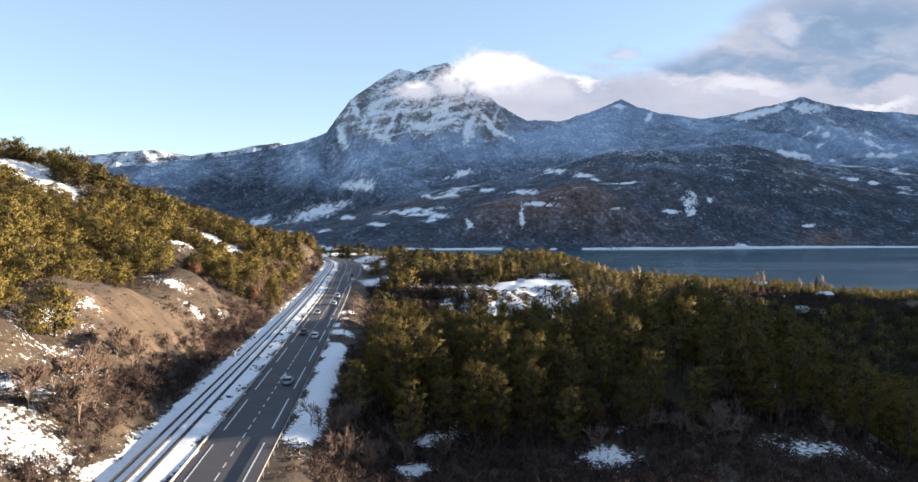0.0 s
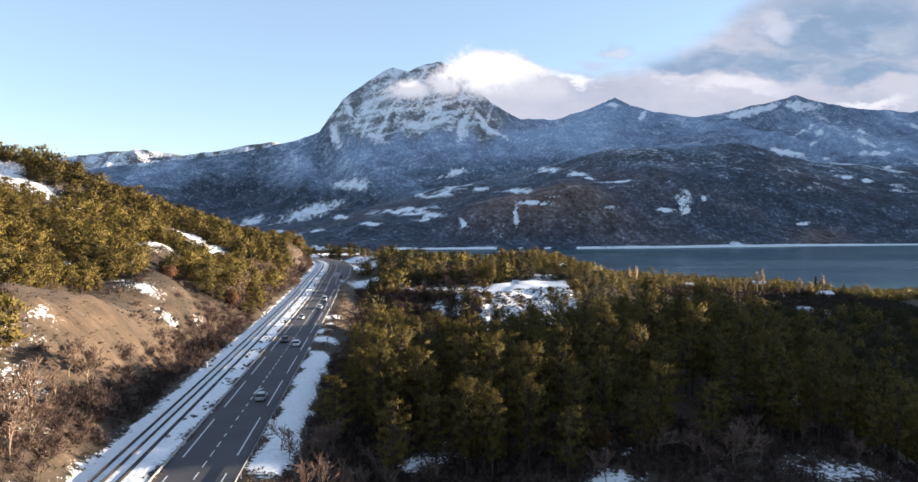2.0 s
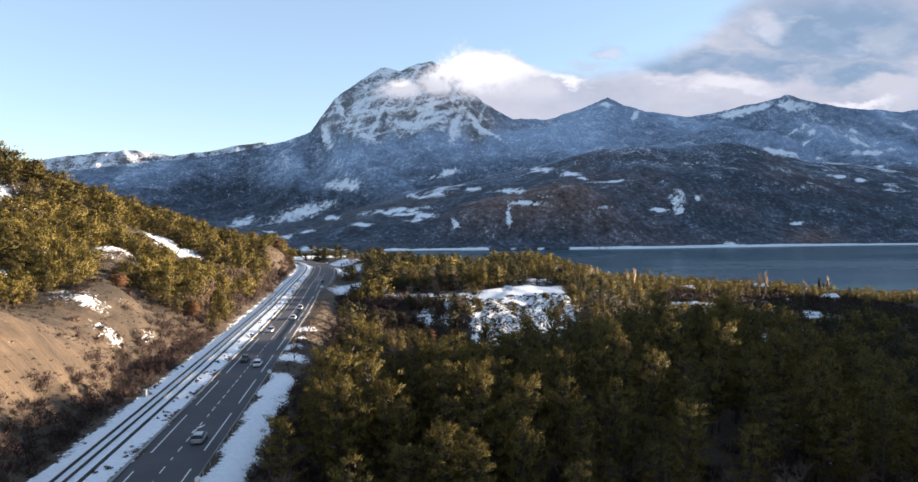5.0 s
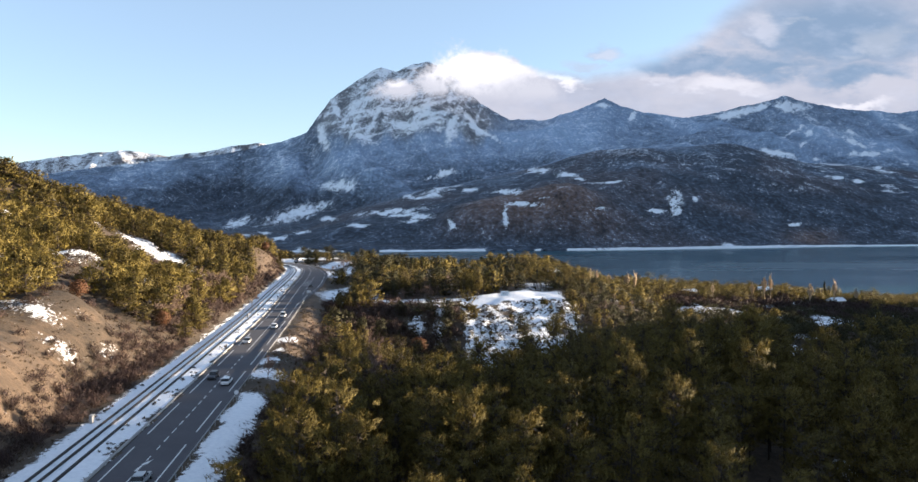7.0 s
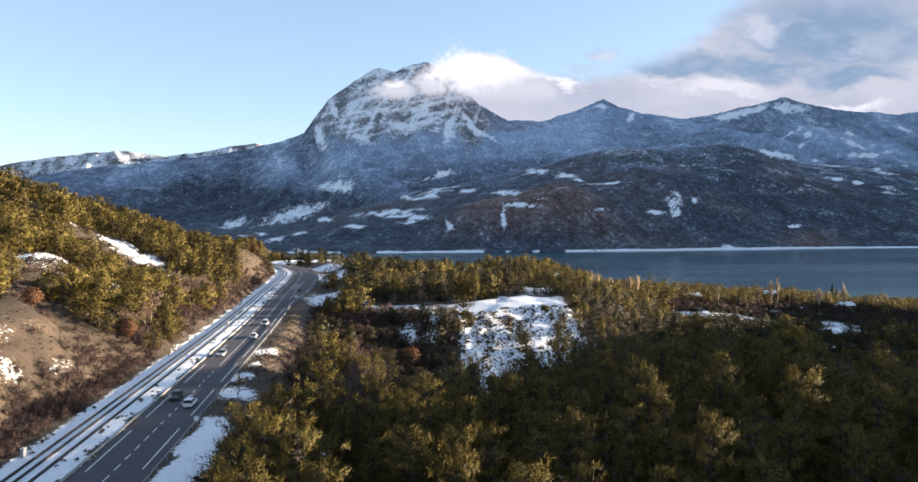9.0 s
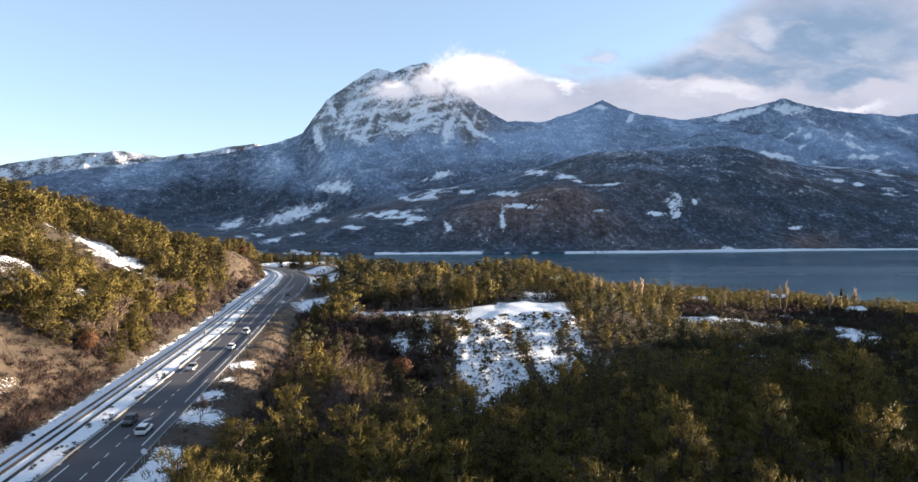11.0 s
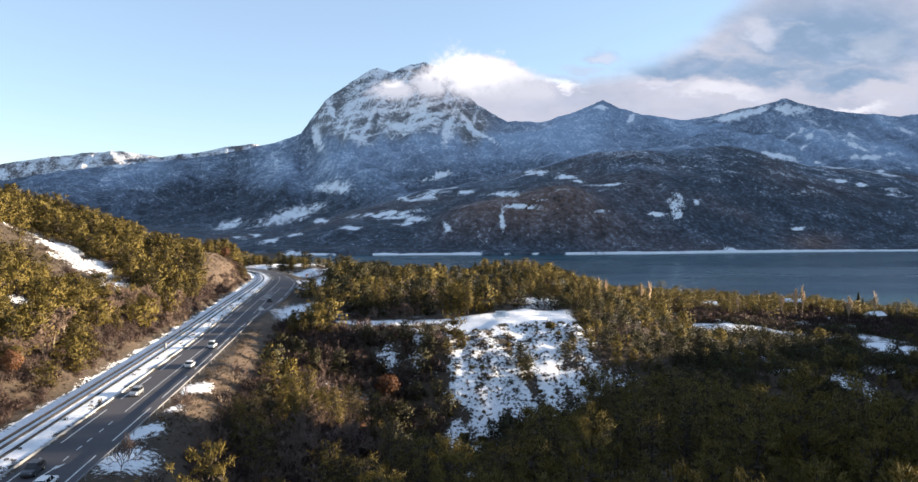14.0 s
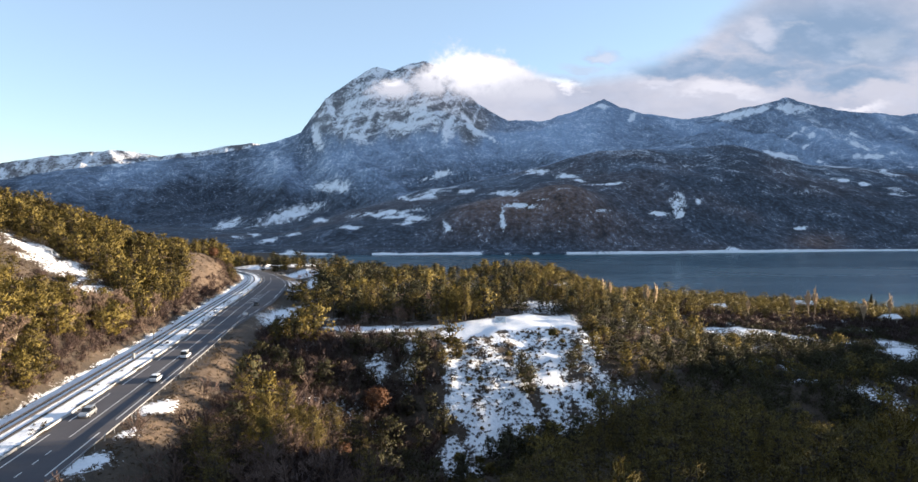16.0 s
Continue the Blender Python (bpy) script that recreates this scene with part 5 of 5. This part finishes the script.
DB = sow(32, (50, 330, 200, 470), 3.5, lambda x, y, s: 0.95 * sstep(x + 0.3 * (y - 230), 58, 72) * (1 - sstep(snow_here(x, y, s), 0.42, 0.6)) * sstep(fbm(x / 14, y / 14, 3, 93), -0.75, -0.25))
DB = inside(DB)
rust = np.random.default_rng(33).uniform(0, 1, len(DB)) < 0.14
scatter_stuff("brown_thicket", [bush_shape(55 + i, 1.9, 3.0, 40, 0.8, 0.09) for i in range(3)], [TWIG, SCRUB], DB[rust], "leafless brown shrubs among the evergreen scrub", "scrub")
DB = np.concatenate([DB[~rust], sow(34, (-34, 14, 292, 319), 2.8, lambda x, y, s: 0.8 * (1 - sstep(snow_here(x, y, s), 0.42, 0.6))) * np.array([1, 1, 1, 1, 0.62, 1])])
DB[:, 4] *= 0.7 + 0.6 * sstep(fbm(DB[:, 0] / 11, DB[:, 1] / 11, 3, 102), -0.3, 0.3)
scatter_stuff("thicket", [bush_shape(50 + i, 2.5, 3.2, 66, 0.48, 0.22) for i in range(5)], [BARK, THICKET], DB, "dense dark evergreen scrub with brown tints", "scrub")


# single plants
def stand(sources, rows, lift=0.0):
    """Copies of the sources at rows of x, y, size."""
    rng = np.random.default_rng(77)
    for i, (x, y, size) in enumerate(rows):
        z = float(land(np.array([x]), np.array([y]))[0]) + lift
        m = Matrix.Translation((x, y, z)) @ Matrix.Rotation(rng.uniform(0, 6.28), 4, "Z") @ Matrix.Diagonal((size, size, size * rng.uniform(0.9, 1.15), 1))
        if i < len(sources):
            sources[i].matrix_basis = m
        else:
            copy_thing(sources[i % len(sources)], m)


def ring(seed, n, cx, cy, sx, sy, lo=0.8, hi=1.2):
    rng = np.random.default_rng(seed)
    return [(cx + rng.normal(0, sx), cy + rng.normal(0, sy), rng.uniform(lo, hi)) for _ in range(n)]


pale = [make_tree("bare_tree", bare_shape(i, 7.5, 0.40, 5), (PALE, TWIG), "leafless pale-barked tree beside the railway cutting", "bare tree", "bare trees on the hillside", ("trunk", "crown")) for i in range(3)]
stand(pale, ring(1, 9, -55, 96, 4, 8, 0.8, 1.2) + ring(2, 8, -72, 248, 3, 8, 0.6, 1.0) + ring(3, 22, -78, 312, 3, 22, 0.7, 1.2) + ring(4, 5, -62, 130, 2, 6, 0.6, 0.9))
brown = [make_tree("bare_tree", bare_shape(10 + i, 7.0, 0.5, 4), (BROWNBARK, REDTWIG), "leafless reddish-brown tree among the pines", "bare tree", "bare trees below the road", ("trunk", "crown")) for i in range(3)]
stand(brown, ring(5, 20, -12, 111, 6, 6, 0.7, 1.1) + ring(6, 16, 42, 119, 12, 4, 0.8, 1.2) + ring(7, 70, -14, 236, 10, 28, 0.7, 1.25) + ring(10, 8, 0, 290, 6, 7, 0.5, 0.8) + ring(11, 16, 32, 250, 10, 5, 0.4, 0.7) + ring(8, 8, 52, 282, 4, 8, 0.7, 1.0) + ring(9, 10, -4, 350, 9, 3, 0.8, 1.2) + ring(12, 18, 8, 374, 16, 10, 1.0, 1.4) + ring(13, 8, -66, 548, 6, 9, 0.8, 1.1))


def oak_shape(seed):
    trunk, twigs = bare_shape(seed, 6.0, 0.5, 3)
    rng = np.random.default_rng(seed)
    d = rng.normal(0, 1, (260, 3))
    d /= np.linalg.norm(d, axis=1)[:, None]
    c = d * np.array([2.4, 2.4, 2.2]) * rng.uniform(0.55, 1, (260, 1)) + np.array([0, 0, 3.7])
    return join([trunk, twigs]), sprays(rng, c, d, 5, 0.45, 0.13, (0.3, 0.3, 0.3))


oaks = [make_tree("oak_tree", oak_shape(60 + i), (BROWNBARK, OAK), "small oak keeping its dry orange-brown leaves", "oak tree", "oaks with dry leaves") for i in range(2)]
stand(oaks, [(-4, 291, 1.25), (-84, 222, 0.9), (57, 284, 0.8), (-91, 262, 0.7), (-70, 238, 0.6), (24, 121, 0.8), (-103, 478, 0.8), (58, 128, 0.7), (-9, 268, 0.6)])
juniper = [make_tree("juniper_bush", bush_shape(70 + i, 1.15, 1.5, 190, 0.42), (BARK, PINE), "dark green juniper bush on and below the snowy slope", "bush", "bushes on the snowy slope") for i in range(3)]
stand(juniper, ring(21, 22, 24, 286, 16, 16, 0.4, 0.9) + ring(28, 46, 38, 274, 10, 6, 0.8, 1.7) + [(44, 322, 1.6), (46, 319, 1.0), (38, 290, 1.0), (30, 284, 1.2), (33, 272, 1.3), (14, 268, 1.2), (52, 283, 1.5), (50, 300, 1.3)])
for i, (x, y, size) in enumerate(ring(24, 7, 17, 342, 3.5, 3, 0.55, 0.8) + ring(25, 16, 52, 374, 9, 6, 0.6, 0.85) + ring(26, 5, 34, 360, 2, 4, 0.45, 0.6) + ring(27, 8, 66, 352, 5, 9, 0.45, 0.65) + ring(29, 20, -17, 250, 5, 9, 0.5, 0.8) + ring(30, 9, -31, 324, 3.5, 6, 0.45, 0.65)):
    z = float(land(np.array([x]), np.array([y]))[0])
    copy_thing(sources[i % 6], Matrix.Translation((x, y, z)) @ Matrix.Rotation(i * 2.4, 4, "Z") @ Matrix.Diagonal((size, size, size * (0.85 + 0.05 * (i % 5)), 1)))
tall = [make_tree("tall_pine", pine_shape(80 + i, 11.0, 2.8, 6, 5, 3, 12, 0.55, 0.065, 0.48), (BARK, PINE), "tall pine with a bare lower trunk on the terrace", "pine tree", "tall pines on the terrace") for i in range(3)]
stand(tall, ring(22, 26, -6, 352, 12, 5, 0.8, 1.1) + ring(23, 8, 22, 350, 5, 4, 0.6, 0.85))
poplar = [make_tree("poplar_tree", bare_shape(90 + i, 16.0, 0.11, 5), (PALE, PALETWIG), "tall leafless pale poplar near the lake shore", "poplar tree", "poplars near the shore", ("trunk", "crown")) for i in range(2)]
stand(poplar, [(122, 495, 1.0), (128, 497, 1.15), (112, 500, 0.75), (105, 505, 0.7), (214, 500, 1.0), (219, 504, 1.1), (238, 490, 1.0), (262, 505, 0.9), (209, 508, 0.85), (100, 502, 0.7), (176, 490, 0.7), (286, 520, 0.9)])
SB = sow(31, (60, 330, 430, 570), 4.5, lambda x, y, s: 0.75 * sstep(fbm(x / 30, y / 30, 3, 94), -0.5, -0.1) * (1 - sstep(snow_here(x, y, s), 0.4, 0.6)))
scatter_stuff("shore_scrub", [bush_shape(40 + i, 2.6, 3.6, 60, 1.0) for i in range(4)], [TWIG, SCRUB], SB, "leafless brown orchard trees and scrub near the shore", "scrub")


# ---- small things ----
def ground_at(x, y):
    return float(land(np.array([float(x)]), np.array([float(y)]))[0])


def make_panel(x, y, turn):
    root = tagged(new("notice_board"), "white-framed pale blue notice board on the snowy terrace", "notice board")
    root.matrix_basis = Matrix.Translation((x, y, ground_at(x, y))) @ Matrix.Rotation(turn, 4, "Z")
    for sx in (-1.6, 1.6):
        part("post", box_shape(0.14, 0.14, 2.7, (sx, 0, 1.15)), WHITE, root)
    part("board", box_shape(3.1, 0.08, 1.7, (0, 0, 1.45)), PANEL, root, "pale blue board")
    for sz in (0.55, 2.36):
        part("rail", box_shape(3.4, 0.12, 0.12, (0, 0, sz)), WHITE, root)
    for i in range(3):
        part("text_bar", box_shape(2.2 - 0.4 * i, 0.02, 0.1, (-0.2, -0.055, 1.95 - 0.35 * i), 0), DARKCAR, root)


make_panel(29.5, 332, 0.1)


def make_sign(a, off, round_=False):
    x, y, h = at_road(a, off)
    root = tagged(new("road_sign"), "white metal road sign on a grey post beside the road", "road sign", "road signs")
    root.matrix_basis = Matrix.Translation((x, y, ground_at(x, y))) @ Matrix.Rotation(h - math.pi / 2, 4, "Z")
    part("post", box_shape(0.08, 0.08, 2.6, (0, 0, 1.2)), STEEL, root)
    if round_:
        bm = bmesh.new()
        bmesh.ops.create_cone(bm, cap_ends=True, segments=20, radius1=0.42, radius2=0.42, depth=0.03, matrix=Matrix.Translation((0, -0.06, 2.2)) @ Matrix.Rotation(radians(90), 4, "X"))
        part("plate", bm, WHITE, root)
    else:
        part("plate", box_shape(1.5, 0.05, 0.9, (0, -0.06, 2.1)), WHITE, root)


make_sign(541, 6.6), make_sign(360, 6.8, True), make_sign(300, 7.0, True), make_sign(640, 13.5)


def make_cabinet(a, off):
    x, y, h = at_road(a, off)
    root = tagged(new("track_cabinet"), "grey trackside equipment cabinet in the snow", "cabinet", "track cabinets")
    root.matrix_basis = Matrix.Translation((x, y, 0.25)) @ Matrix.Rotation(h, 4, "Z")
    part("body", box_shape(0.9, 0.5, 1.3, (0, 0, 0.6)), STEEL, root)
    part("lid", box_shape(1.0, 0.6, 0.08, (0, 0, 1.3)), CONCRETE, root)


make_cabinet(475, -9.9), make_cabinet(350, -14.6)


def make_house(x, y, turn, sx, sy, sz, wall, label):
    z = ground_at(x, y)
    root = tagged(new("house"), label, "house", "houses near the shore")
    root.matrix_basis = Matrix.Translation((x, y, z)) @ Matrix.Rotation(turn, 4, "Z")
    part("wall", box_shape(sx, sy, sz + 1, (0, 0, sz / 2 - 0.5), 0), wall, root)
    bm = bmesh.new()
    rise = sy * 0.32
    v = [bm.verts.new(q) for q in ((-sx / 2 - .4, -sy / 2 - .4, sz), (sx / 2 + .4, -sy / 2 - .4, sz), (sx / 2 + .4, sy / 2 + .4, sz), (-sx / 2 - .4, sy / 2 + .4, sz), (-sx / 2 - .4, 0, sz + rise), (sx / 2 + .4, 0, sz + rise))]
    for f in ((0, 1, 5, 4), (2, 3, 4, 5), (0, 4, 3), (1, 2, 5), (3, 2, 1, 0)):
        bm.faces.new([v[i] for i in f])
    part("roof", bm, SNOWROOF, root, "snow-covered roof")
    if sz > 2.5:
        part("chimney", box_shape(0.7, 0.7, 1.6, (sx * 0.25, sy * 0.15, sz + rise * 0.8)), CONCRETE, root)
    for i in (-0.3, 0.0, 0.3):
        part("window", box_shape(1.0, 0.08, 1.2, (sx * i, -sy / 2 - 0.03, sz * 0.55)), CARGLASS, root)
    part("door", box_shape(0.08, 1.0, 2.0, (-sx / 2 - 0.03, 0, 1.0)), BARK, root)


SNOWROOF = plain("roof_snow", (0.80, 0.82, 0.84), 0.7, 0, 0.6, 0.06, 0.3)
PLASTER = plain("pale_plaster", (0.30, 0.25, 0.20), 0.9, 0, 0.7, 0.15, 0.2)
make_house(272, 520, 0.3, 10, 7, 3.0, PLASTER, "low house with a snow-covered roof among bare trees")
make_house(236, 548, -0.2, 9, 7, 4.6, PLASTER, "pale two-storey house with a snowy roof near the shore")
make_house(172, 522, 0.1, 8, 6, 2.6, PLASTER, "pale house with a snowy roof behind the orchard")
make_house(66, 436, 0.2, 5, 4, 2.8, PLASTER, "small plastered hut among pines")
make_house(-60, 552, 0.5, 3.4, 2.8, 2.0, BARK, "small dark shelter with a snowy roof beside the lay-by")


def cypress_shape(seed):
    rng = np.random.default_rng(seed)
    n = 420
    g = rng.uniform(0, 1, n) ** 0.8
    az = rng.uniform(0, 6.28, n)
    r = 1.5 * np.minimum(1, (1 - g) * 1.6 + 0.08) * rng.uniform(0.5, 1.0, n)
    c = np.stack([np.cos(az) * r, np.sin(az) * r, 0.8 + g * 13], 1)
    d = np.stack([np.cos(az) * 0.2, np.sin(az) * 0.2, np.ones(n)], 1)
    return tube((0, 0, -0.5), (0, 0, 12), 0.2, 0.03, 5), sprays(rng, c, d, 3, 1.2, 0.17, (0.15, 0.15, 0.2), 0.25)


stand([make_tree("cypress_tree", cypress_shape(3), (BARK, THICKET), "tall dark narrow cypress near the lake shore", "cypress tree", "cypresses")], [(286, 560, 1.0), (291, 563, 0.75), (281, 558, 0.5)])
